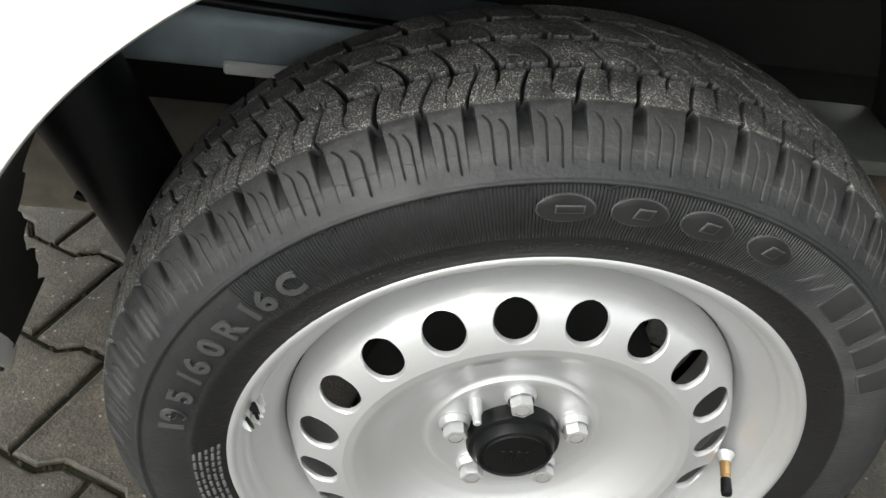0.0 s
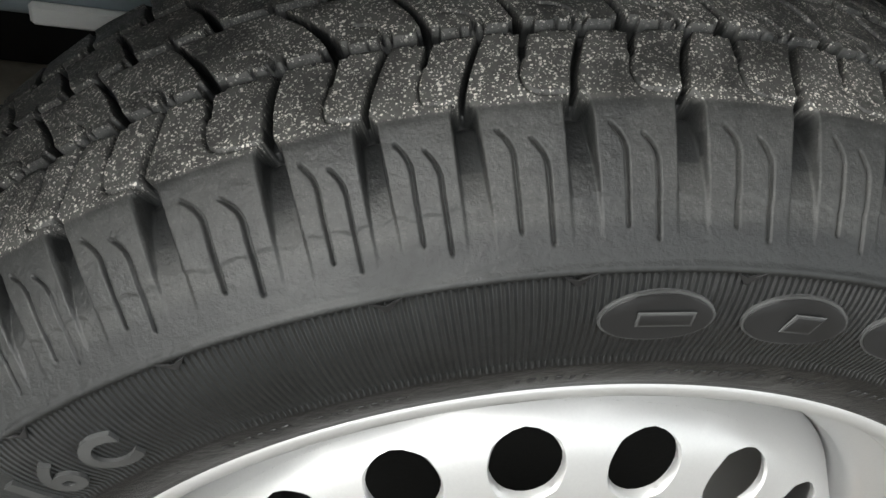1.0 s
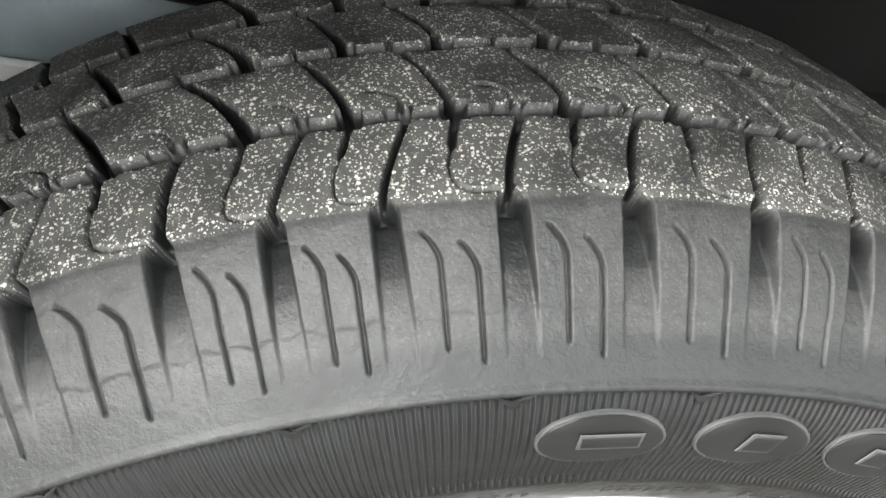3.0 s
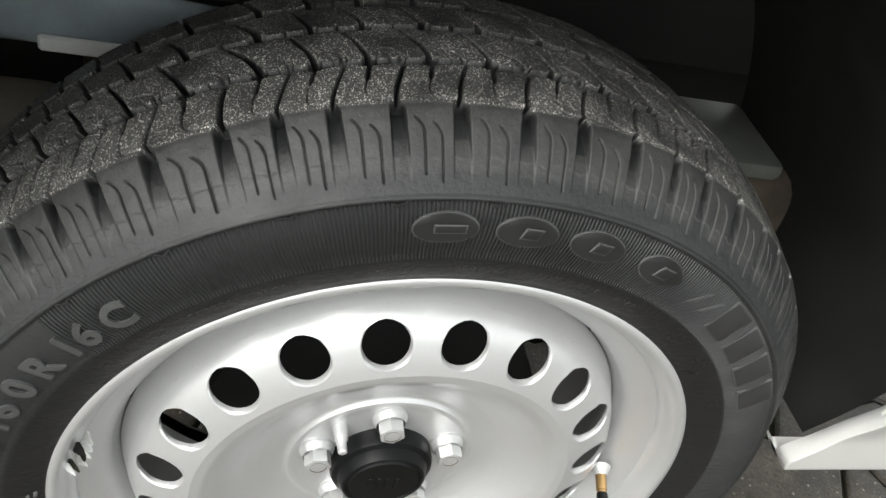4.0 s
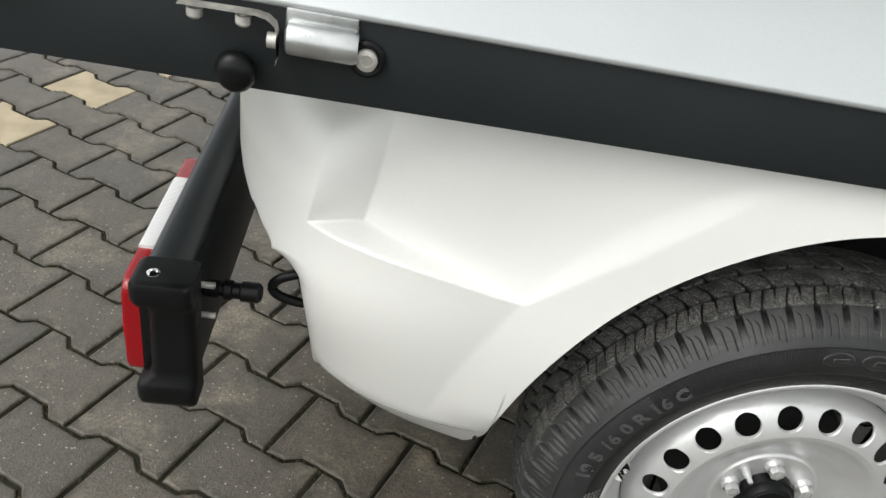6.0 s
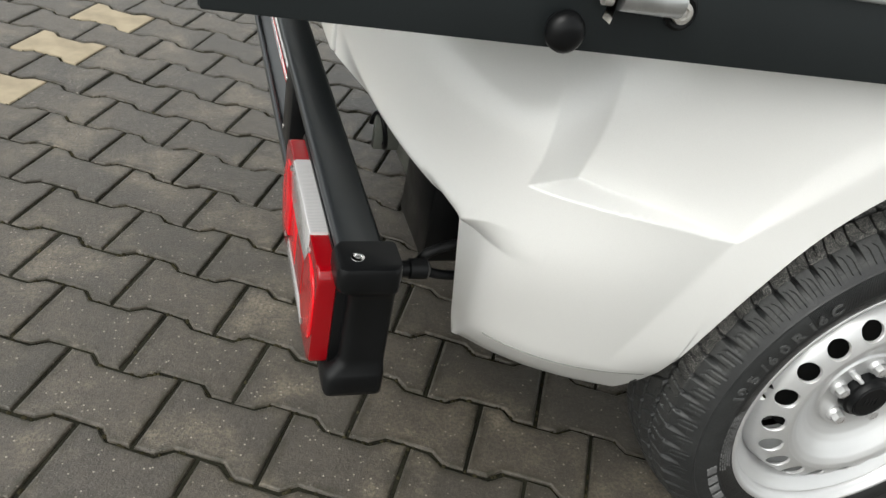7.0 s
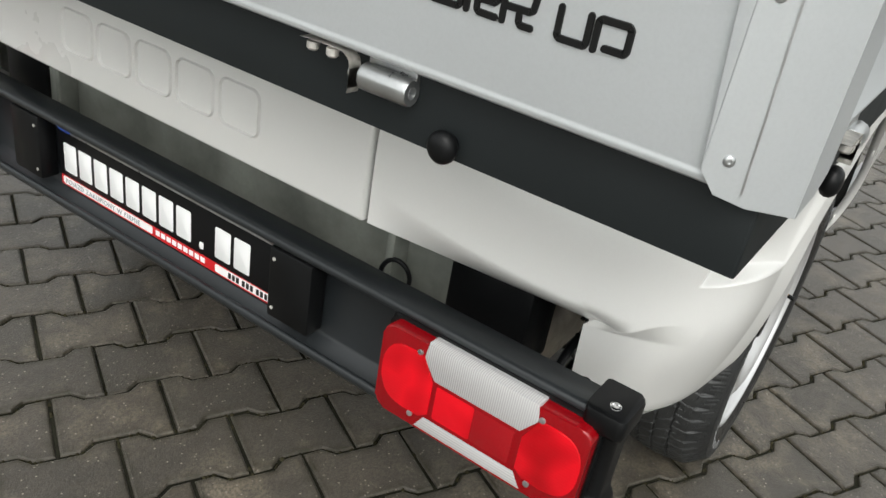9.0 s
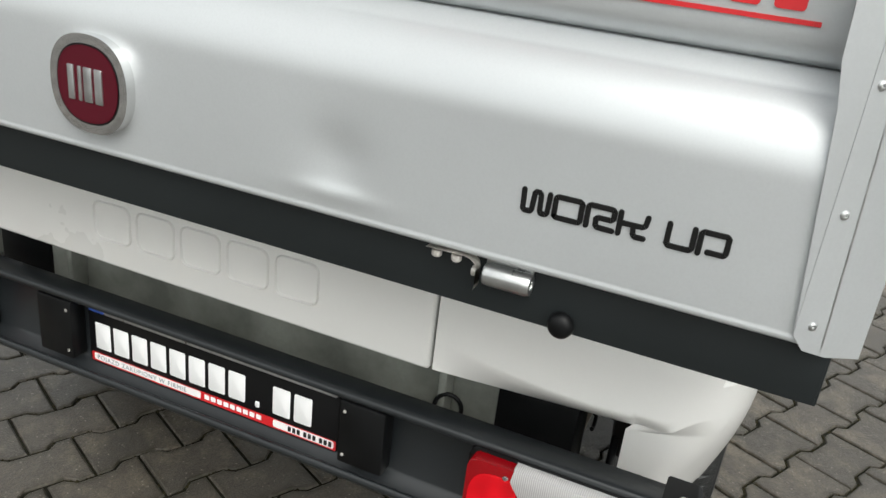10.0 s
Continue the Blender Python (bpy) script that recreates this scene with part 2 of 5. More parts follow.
# ---------------------------------------------------------------- mesh helpers
def mesh(name, verts, faces, material, parent=None, smooth=True, label="", attrs=None):
    me = bpy.data.meshes.new(name)
    me.from_pydata([tuple(v) for v in verts], [], [tuple(f) for f in faces])
    if smooth:
        me.polygons.foreach_set("use_smooth", [True] * len(me.polygons))
    for k, v in (attrs or {}).items():
        me.attributes.new(k, "FLOAT", "POINT").data.foreach_set("value", np.asarray(v, dtype=np.float32))
    me.materials.append(material)
    ob = new(name, me)
    ob.parent = parent
    if label:
        ob["label"] = label
    return ob


def part(name, bm, material, parent, label="", angle=40):
    me = bpy.data.meshes.new(name)
    bmesh.ops.recalc_face_normals(bm, faces=bm.faces)
    for e in bm.edges:
        e.smooth = len(e.link_faces) == 2 and e.calc_face_angle(0) < radians(angle)
    for f in bm.faces:
        f.smooth = True
    bm.to_mesh(me)
    bm.free()
    me.materials.append(material)
    ob = new(name, me)
    ob.parent = parent
    if label:
        ob["label"] = label
    return ob


def box_bm(x0, x1, y0, y1, z0, z1, bevel=0.0, seg=2, bm=None, only=None):
    own = bmesh.new()
    bmesh.ops.create_cube(own, size=1)
    for v in own.verts:
        v.co = Vector((x0 + (v.co.x + .5) * (x1 - x0), y0 + (v.co.y + .5) * (y1 - y0), z0 + (v.co.z + .5) * (z1 - z0)))
    if bevel:
        es = [e for e in own.edges if only is None or only(e)]
        bmesh.ops.bevel(own, geom=es, offset=bevel, segments=seg, profile=0.5, affect="EDGES")
    return join(bm, own)


def join(bm, own):
    if bm is None:
        return own
    me = bpy.data.meshes.new("tmp")
    own.to_mesh(me)
    own.free()
    bm.from_mesh(me)
    bpy.data.meshes.remove(me)
    return bm


def lathe_bm(profile, axis_point, axis, seg=48, bm=None, start=None, smooth_close=True):
    """Turns (radius, along) pairs round an axis through axis_point."""
    own = bmesh.new()
    q = Vector((0, 0, 1)).rotation_difference(Vector(axis).normalized())
    rings = []
    for r, a in profile:
        if r < 1e-6:
            rings.append([own.verts.new(Vector(axis_point) + q @ Vector((0, 0, a)))])
        else:
            rings.append([own.verts.new(Vector(axis_point) + q @ Vector((r * math.cos(2 * math.pi * i / seg), r * math.sin(2 * math.pi * i / seg), a))) for i in range(seg)])
    for a, b in zip(rings, rings[1:]):
        for i in range(seg):
            j = (i + 1) % seg
            if len(a) == 1 and len(b) == 1:
                continue
            if len(a) == 1:
                own.faces.new((a[0], b[i], b[j]))
            elif len(b) == 1:
                own.faces.new((a[i], b[0], a[j]))
            else:
                own.faces.new((a[i], b[i], b[j], a[j]))
    return join(bm, own)


def tube_bm(pts, r, seg=12, bm=None, closed_ends=True):
    """A round bar or hose along points."""
    own = bmesh.new()
    pts = [Vector(p) for p in pts]
    up = Vector((0.13, 0.31, 0.94)).normalized()
    rings = []
    for i, p in enumerate(pts):
        d = (pts[min(i + 1, len(pts) - 1)] - pts[max(i - 1, 0)]).normalized()
        s = d.cross(up).normalized()
        u = s.cross(d)
        rr = r[i] if isinstance(r, (list, tuple)) else r
        rings.append([own.verts.new(p + rr * (math.cos(2 * math.pi * k / seg) * s + math.sin(2 * math.pi * k / seg) * u)) for k in range(seg)])
    for a, b in zip(rings, rings[1:]):
        for k in range(seg):
            own.faces.new((a[k], a[(k + 1) % seg], b[(k + 1) % seg], b[k]))
    if closed_ends:
        own.faces.new(rings[0][::-1])
        own.faces.new(rings[-1])
    return join(bm, own)


def bezier(a, b, c, d, n=14):
    a, b, c, d = map(Vector, (a, b, c, d))
    return [(1 - t) ** 3 * a + 3 * (1 - t) ** 2 * t * b + 3 * (1 - t) * t * t * c + t ** 3 * d for t in (i / n for i in range(n + 1))]


def prism_bm(outline, to3, depth, bevel=0.0, bm=None, seg=2):
    """An outline of (u, v) pushed out by depth; to3(u, v, d) gives the place."""
    own = bmesh.new()
    a = [own.verts.new(to3(u, v, 0.0)) for u, v in outline]
    b = [own.verts.new(to3(u, v, depth)) for u, v in outline]
    own.faces.new(a)
    top = own.faces.new(b[::-1])
    n = len(outline)
    for i in range(n):
        own.faces.new((a[i], b[i], b[(i + 1) % n], a[(i + 1) % n]))
    if bevel:
        bmesh.ops.bevel(own, geom=list(top.edges), offset=bevel, segments=seg, profile=0.5, affect="EDGES")
    return join(bm, own)


def loft_bm(levels, to3, bm=None):
    """Closed outlines of equal point count, one above the other, capped at both ends."""
    own = bmesh.new()
    rings = [[own.verts.new(to3(u, v, d)) for u, v in o] for d, o in levels]
    for a, b in zip(rings, rings[1:]):
        for i in range(len(a)):
            j = (i + 1) % len(a)
            own.faces.new((a[i], a[j], b[j], b[i]))
    own.faces.new(rings[0][::-1])
    own.faces.new(rings[-1])
    return join(bm, own)


def rounded(u0, u1, v0, v1, r, n=5):
    out = []
    for cx, cy, a0 in ((u1 - r, v1 - r, 0), (u0 + r, v1 - r, 90), (u0 + r, v0 + r, 180), (u1 - r, v0 + r, 270)):
        for i in range(n + 1):
            a = radians(a0 + 90 * i / n)
            out.append((cx + r * math.cos(a), cy + r * math.sin(a)))
    return out


def grid_mesh(name, P, material, parent, label="", smooth=True, attrs=None, closed=False, skip=None):
    """P: rows x columns x 3."""
    nr, nc = P.shape[:2]
    idx = np.arange(nr * nc).reshape(nr, nc)
    if closed:
        nxt = np.roll(idx, -1, axis=1)
        a, b, c, d = idx[:-1], nxt[:-1], nxt[1:], idx[1:]
    else:
        a, b, c, d = idx[:-1, :-1], idx[:-1, 1:], idx[1:, 1:], idx[1:, :-1]
    f = np.stack([a, b, c, d], -1).reshape(-1, 4)
    if skip is not None:
        f = f[~skip.reshape(-1)]
    me = bpy.data.meshes.new(name)
    me.vertices.add(nr * nc)
    me.vertices.foreach_set("co", P.reshape(-1).astype(np.float32))
    me.loops.add(f.size)
    me.loops.foreach_set("vertex_index", f.reshape(-1).astype(np.int32))
    me.polygons.add(len(f))
    me.polygons.foreach_set("loop_start", np.arange(0, f.size, 4, dtype=np.int32))
    if smooth:
        me.polygons.foreach_set("use_smooth", np.ones(len(f), dtype=bool))
    for k, v in (attrs or {}).items():
        me.attributes.new(k, "FLOAT", "POINT").data.foreach_set("value", np.asarray(v, dtype=np.float32).reshape(-1))
    me.update()
    me.validate()
    me.materials.append(material)
    ob = new(name, me)
    ob.parent = parent
    if label:
        ob["label"] = label
    return ob


def empty(name, parent=None, label=""):
    e = new(name)
    e.parent = parent
    if label:
        e["label"] = label
    return e


def smooth01(t):
    t = np.clip(t, 0, 1)
    return t * t * (3 - 2 * t)


MID = 0.845          # the truck's long middle plane
WZ = 0.31            # wheel centre height
truck = tagged(new("pickup_truck"), "white pickup truck with aluminium drop sides, parked on grey pavers", "truck")


# ---------------------------------------------------------------- body shell
def arch_z(x):
    """Lower edge of the side panel over the wheel."""
    t = np.clip(np.abs((x - 0.002) / 0.383), 0, 1)
    return 0.350 + 0.402 * np.sqrt(np.maximum(0, 1 - t ** 2.08)) + 0.009 * np.exp(-((x - 0.22) / 0.10) ** 2) + 0.004 * np.exp(-((x + 0.08) / 0.12) ** 2)


def side_y(z):
    """The flank leans in towards its foot."""
    return -0.027 + 0.055 * np.clip((0.60 - z) / 0.27, 0, 1.3) ** 2.0 - 0.006 * smooth01((z - 0.6) / 0.15)


REAR, UE = -0.738, 0.443


def squareness(z):
    """Exponent of the rounded corner in plan: rounder under the load bed, squarer lower down."""
    return 2 / (1.765 + 1.004 * smooth01((0.80 - z) / 0.15))


def upper_plan(u, z):
    n = squareness(z)
    th = np.clip(u, 0, 1) * math.pi / 2
    return REAR + 0.333 * (1 - np.cos(th) ** n), side_y(z) + 0.576 * (1 - np.sin(th) ** n)


def lean(x, z):
    """The side draws in towards its rear foot, and tucks under below the parting line."""
    back = np.clip((REAR + 0.333 + 0.03 - x) / 0.22, 0, 1)
    return 0.040 * smooth01((0.575 - z) / 0.20) * back ** 1.7 + (0.012 + 0.024 * back) * np.clip((0.384 - z) / 0.055, 0, 1.2)


UA, UB = 0.570, 0.745


def lower_plan(u, z):
    """Plan of the corner below the ridge, u from UE to UB: flat flap, then a rounded upright edge."""
    fx, fy = -0.6235 + (0.531 - z) * 0.12, 0.1455
    bx, by = upper_plan(np.full_like(z, UB), z)
    by = by + lean(bx, z)
    nx, ny = upper_plan(np.full_like(z, UB + 0.01), z)
    slope = (ny + lean(nx, z) - by) / (nx - bx)
    cx = fx + 0.011
    cy = by - slope * (bx - cx)
    ax, ay = cx + (fx - cx) * 0.40, cy + (fy - cy) * 0.40
    s = np.clip((u - UE) / (UA - UE), 0, 1)
    x1, y1 = fx + (ax - fx) * s, fy + (ay - fy) * s
    t = np.clip((u - UA) / (UB - UA), 0, 1)
    x2 = (1 - t) ** 2 * ax + 2 * t * (1 - t) * cx + t * t * bx
    y2 = (1 - t) ** 2 * ay + 2 * t * (1 - t) * cy + t * t * by
    return np.where(u < UA, x1, x2), np.where(u < UA, y1, y2)


def ridge(u):
    """Height of the ridge over the flap and of the slope under it, from the rear face round the corner."""
    w = smooth01((u - UE) / (0.64 - UE))
    return 0.5335 + 0.0405 * w, 0.012 + 0.024 * w


def flank(u, z):
    """The shell's surface: u 0..1 runs over the rear face and corner, 1..2 along the side to the front. Right side; y grows to the left."""
    x, y = upper_plan(u, z)
    x = x + np.clip(u - 1, 0, None) * 1.75
    # the rear face rolls in to a straight foot; round the corner a flat flap hangs below the ridge
    zr, zh = ridge(u)
    ye = np.where(u < UE, y, upper_plan(np.full_like(z, UE), z)[1])
    xe = np.where(u < UE, x, upper_plan(np.full_like(z, UE), z)[0])
    away = np.clip((0.4215 - ye) / 0.276, 0, 1.05)
    roll = np.clip(-0.737 + 0.1135 * away - xe, 0, 0.07) * np.where(u < UE, 1, 1 - smooth01((u - UE) / (0.56 - UE)))
    foot = np.where(u < UE, 0.5875 - 0.054 * away, zr)
    deep = 0.052 - 0.028 * smooth01((u - UE) / 0.10)
    x = x + roll * np.clip((foot + deep - z) / deep, 0, 1) ** 1.5
    xr, yr = x, y
    xl, yl = lower_plan(u, z)
    k = np.clip((zr - z) / zh, 0, 1)
    ys = y + np.where(u < 1.02, lean(x, z), 0)
    x, y = np.where(u < UE, xr, np.where(u < UB, x + (xl - x) * k, x)), np.where(u < UE, yr, np.where(u < UB, y + (yl - y) * k, ys))
    # pressed-in field above the wedge
    lo = 0.632 - (x + 0.606) * (0.028 / 0.227)
    bow = np.sin(np.clip((x + 0.606) / 0.227, 0, 1) * math.pi)
    lo = lo + 0.009 * bow
    li = 0.005 * bow + 0.635 - (x + 0.549) * (0.031 / 0.170)
    wid = np.maximum(li - lo, 0.004)
    t = np.clip((z - lo) / wid, 0, 1)
    xo = -0.606 + (z - 0.632) * 0.17
    xi = -0.549 + (z - 0.634) * 0.17
    tl = np.clip((x - xo) / (xi - xo), 0, 1)
    edge = -0.379 + np.clip(z - 0.604, 0, None) * 1.17
    depth = (0.045 - 0.09 * np.clip(z - 0.634, 0, 0.2)) * np.clip((edge - x) / (edge - xi), 0, 1)
    y = y + depth * np.minimum(t, tl)
    # soft flare round the wheel arch
    r = np.sqrt(((x - 0.002) / 0.383) ** 2 + ((z - 0.350) / 0.400) ** 2)
    y = y - 0.011 * np.clip((1.19 - r) / 0.19, 0, 1) * smooth01((z - 0.36) / 0.08)
    return x, y


def settled(P):
    """The unladen body stands a little nose-down on its springs."""
    Q = np.array(P, dtype=float)
    Q[..., 1] = Q[..., 1] * 1.035 + 0.0045
    Q[..., 2] += 0.004 + 0.018 * (-0.37 - Q[..., 0])
    return Q


def seam_u(z):
    """Where the upright seam to the valance lies."""
    return 2 / math.pi * np.arcsin((1 - (0.4215 - side_y(z)) / 0.576) ** (1 / squareness(z)))


def panel(name, us, low, top, material, parent, label, mirror=False, rows=140):
    us = np.asarray(us)
    foot = 44
    P = np.zeros((rows + 4, len(us), 3))
    skip = np.zeros((rows + 3, len(us) - 1), dtype=bool)
    for j, u in enumerate(us):
        split = max(0.600, low[j] + 0.010)
        zr, zh = (float(v) for v in ridge(np.array(u)))
        if u < UE:
            under = np.concatenate([np.linspace(low[j] - 0.02, low[j], 20, endpoint=False), np.linspace(low[j], split, 24, endpoint=False)])
        else:                                   # closer rows over the ridge
            w = float(np.clip((0.98 - u) / 0.10, 0, 1))
            ridged = np.concatenate([np.linspace(low[j], 0.52, 10, endpoint=False), np.linspace(0.52, zr, 20, endpoint=False), np.linspace(zr, split, 14, endpoint=False)])
            under = np.linspace(low[j], split, foot, endpoint=False) * (1 - w) + w * ridged
        zs = np.concatenate([under, np.linspace(split, max(0.67, split + 0.01), 56, endpoint=False), np.linspace(max(0.67, split + 0.01), top, rows - foot - 56)])
        uz = np.full(rows, u)
        if u < UE:                              # columns of the rear face start on the upright seam
            first = seam_u(zs)
            uz = first + (UE - first) * u / UE
        x, y = flank(uz, zs)
        # returned lip along the lower edge
        b = 20 if u < UE else 0
        turn = (u if u < UE else max(0.0, (min(u, 1) - UA) / (1 - UA))) * math.pi / 2
        cx, cy = math.cos(turn), math.sin(turn)
        P[4:, j, 0], P[4:, j, 1], P[4:, j, 2] = x, y, zs
        P[b:b + 4, j] = [[x[b] + d * cx, y[b] + d * cy, zs[b] + h] for d, h in ((0.020, 0.004), (0.014, -0.002), (0.004, -0.0025), (0.0008, -0.0005))]
        if u < UE and j < len(us) - 1:
            skip[:b + (3 if us[j + 1] > UE else 0), j] = True
    P = settled(P)
    if mirror:
        P[:, :, 1] = 2 * MID - P[:, :, 1]
    return grid_mesh(name, P, material, parent, label, skip=skip)


def u_of_x(x):
    return 1 + (x - (REAR + 0.333)) / 1.75


def front_panel(name, material, parent, label, mirror=False):
    """Panel ahead of the seam: level rows that start on the arch edge, the sill's tip or the seam."""
    t = np.linspace(0, 1, 60)
    p = [(0.352, 0.3265), (0.3835, 0.386), (0.372, 0.462), (0.336, float(arch_z(0.336)))]
    curl = [(1 - t) ** 3 * p[0][i] + 3 * t * (1 - t) ** 2 * p[1][i] + 3 * t * t * (1 - t) * p[2][i] + t ** 3 * p[3][i] for i in (0, 1)]
    ex = seam_x + 0.0006 + (0.336 - seam_x - 0.0006) * np.sin(np.linspace(1, 0, 100)[1:] * math.pi / 2)
    X0 = np.concatenate([[0.3595, 0.3560, 0.3535, 0.3523], curl[0], ex, np.full(24, seam_x + 0.0006)])
    Z0 = np.concatenate([[SILL, SILL + 0.003, SILL + 0.008, SILL + 0.0125], curl[1], arch_z(ex), np.linspace(float(arch_z(ex[-1])), 0.835, 25)[1:]])
    cs = np.concatenate([np.linspace(0, 0.05, 12, endpoint=False), np.linspace(0.05, 1, 60)])
    X = X0[:, None] + (1.3 - X0[:, None]) * cs[None, :]
    Z = np.repeat(Z0[:, None], len(cs), 1)
    Y = flank(1 + (X - (REAR + 0.333)) / 1.75, Z)[1] - 0.020 * np.clip((0.44 - Z) / 0.12, 0, 1.2) ** 1.5
    P = np.stack([X, Y, Z], -1)
    # returned lip along the arch, and under the sill
    dx, dz = np.gradient(X0), np.gradient(Z0)
    ln = np.hypot(dx, dz)
    tip = np.clip((Z0 - 0.335) / 0.03, 0, 1)
    lips = []
    for inn, up in ((0.016, -0.006), (0.012, -0.001), (0.004, 0.001), (0.0008, -0.0003)):
        q = P[:, 0].copy()
        q[:, 1] += inn
        q[:, 0] += up * -dz / ln * tip
        q[:, 2] += up * dx / ln * tip
        lips.append(q)
    P = np.concatenate([np.stack(lips, 1), P], 1)
    under = P[:1].repeat(3, 0)
    under[:, :, 1] += np.array([0.030, 0.010, 0.002])[:, None]
    under[:, :, 2] += np.array([0.004, -0.002, -0.0015])[:, None]
    P = settled(np.concatenate([under, P], 0))
    if mirror:
        P[:, :, 1] = 2 * MID - P[:, :, 1]
    return grid_mesh(name, P, material, parent, label)


SILL = 0.3100


def low_edge(us):
    out = []
    for u in us:
        z = 0.5
        for _ in range(12):                     # the edge depends on x, x on z
            x = float(flank(np.array([u]), np.array([z]))[0][0])
            if x < -0.377:
                if u < UE:                      # rear face ends above the bumper, rising straight to the seam
                    first = seam_u(np.array([z]))
                    y = float(upper_plan(first + (UE - first) * u / UE, np.array([z]))[1][0])
                    z = 0.5335 + 0.054 * min(1.0, max(0.0, (y - 0.1455) / 0.276))
                else:
                    pts = [(-0.60, 0.331), (-0.566, 0.328), (-0.485, 0.326), (-0.394, 0.314), (-0.388, 0.318), (-0.377, 0.362)]
                    z = float(np.interp(x, [p[0] for p in pts], [p[1] for p in pts]))
                    z += 0.042 * (1 - math.sqrt(max(0.0, 1 - max(0.0, (UE + 0.070 - u) / 0.070) ** 2)))
            else:
                z = float(arch_z(np.array(x)))
        out.append(z)
    return out


body = empty("body_shell", truck, "glossy white body shell with flared wheel arches")
xs_arch = 0.002 + 0.383 * np.sin(np.linspace(-math.pi / 2, math.pi / 2, 110))
seam_x = 0.012
u_rear = np.concatenate([np.linspace(0.0, UE - 0.003, 60), np.linspace(UE + 0.002, 1.0, 150)])
u_skirt = np.linspace(1.0, u_of_x(-0.3815), 10)[1:]
u_arch = np.array([u_of_x(x) for x in xs_arch])
ur = np.concatenate([u_rear, u_skirt, u_arch[xs_arch < seam_x - 0.004], [u_of_x(seam_x - 0.0006)]])
for side in (False, True):
    panel("rear_quarter", ur, low_edge(ur), 0.835, white_paint, body, "white rear quarter panel with a sharp wedge crease", side)
    front_panel("side_panel", white_paint, body, "white sill panel ahead of the wheel arch", side)
bm = box_bm(REAR - 0.004, REAR + 0.03, 0.4445, 2 * MID - 0.32, 0.597, 0.86, 0.007, 3)
part("rear_valance", bm, white_paint, truck, "white rear valance with raised outline shapes")

# parting line along the foot of the skirt
line = []
for u in np.concatenate([np.linspace(0.70, 0.9995, 40), np.linspace(1.0, u_of_x(-0.39), 4)[1:]]):
    zl = 0.3845 - 0.008 * max(0.0, (u - 0.70) / 0.3)
    x, y = flank(np.array([u]), np.array([zl]))
    line.append(settled((float(x[0]), float(y[0]), zl)))
part("parting_line", tube_bm(line, 0.0007, 6), steel_olive, truck)

# raised outlines on the valance: plain rounded shapes
def ring_bm(u0, u1, v0, v1, r, w, to3, depth, bm=None):
    own = bmesh.new()
    o, i = rounded(u0, u1, v0, v1, r, 4), rounded(u0 + w, u1 - w, v0 + w, v1 - w, max(r - w, 0.001), 4)
    vo, vi = [own.verts.new(to3(*p, 0.0)) for p in o], [own.verts.new(to3(*p, 0.0)) for p in i]
    mid = [own.verts.new(to3((a[0] + b[0]) / 2, (a[1] + b[1]) / 2, depth)) for a, b in zip(o, i)]
    n = len(o)
    for k in range(n):
        j = (k + 1) % n
        own.faces.new((vo[k], vo[j], mid[j], mid[k]))
        own.faces.new((mid[k], mid[j], vi[j], vi[k]))
    return join(bm, own)


def on_rear(x):
    return lambda u, v, d: Vector((x - d, u, v))


for k in range(5):
    yl = 1.091 - k * 0.0925
    bm = ring_bm(yl - 0.082, yl, 0.644, 0.717, 0.016, 0.0042, on_rear(REAR - 0.004), 0.0040)
    part("raised_outline", bm, white_paint, truck)

# ---------------------------------------------------------------- wheel housing and chassis
bm = bmesh.new()
prof = []
for a in np.linspace(-6, 112, 36):
    rr = 0.393 if a < 60 else 0.393 + 0.0004 * (a - 60)
    prof.append((0.002 + rr * math.cos(radians(a)), 0.350 + 0.408 * math.sin(radians(a))))
va = [bm.verts.new((x, -0.008 if z > 0.45 else 0.01 + (0.45 - z) * 0.3, z)) for x, z in prof]
vb = [bm.verts.new((x * 0.985, 0.33, z)) for x, z in prof]
for i in range(len(prof) - 1):
    bm.faces.new((va[i], va[i + 1], vb[i + 1], vb[i]))
part("wheel_arch_liner", bm, liner_black, truck, "matt black plastic wheel arch liner")
bm = box_bm(-0.30, 0.42, 0.332, 0.338, 0.50, 0.80)
part("inner_wing", bm, liner_black, truck)
# rear splash flap of the arch
bm = bmesh.new()
prev = None
for a in np.linspace(146, 181, 26):
    x, z = 0.002 + 0.388 * math.cos(radians(a)), 0.350 + 0.403 * math.sin(radians(a))
    y0 = float(side_y(z)) * 1.035 + 0.014
    cur = [bm.verts.new((x, y0, z)), bm.verts.new((x, y0 + 0.098 + 0.006 * math.sin(a * 0.9) + 0.003 * math.sin(a * 2.3), z))]
    if prev:
        bm.faces.new((prev[0], cur[0], cur[1], prev[1]))
    prev = cur
ob = part("splash_flap", bm, liner_black, truck, "black splash flap with a ragged edge")
ob.modifiers.new("thickness", "SOLIDIFY").thickness = 0.003
for tx, tz, ta in ((0.297, 0.607, 57), (0.364, 0.425, 84)):
    c_, s_ = math.cos(radians(ta)), math.sin(radians(ta))
    ty = float(side_y(tz)) * 1.035 + 0.0045 - 0.004
    o = [(-0.008, -0.006), (0.008, -0.006), (0.008, 0.002), (0.003, 0.005), (-0.001, 0.002), (-0.008, 0.004)]
    part("lip_tab", prism_bm(o, lambda u, v, d: Vector((tx - u * c_ - v * s_, ty - d, tz + u * s_ - v * c_)), 0.003, 0.0005), white_plastic, truck)
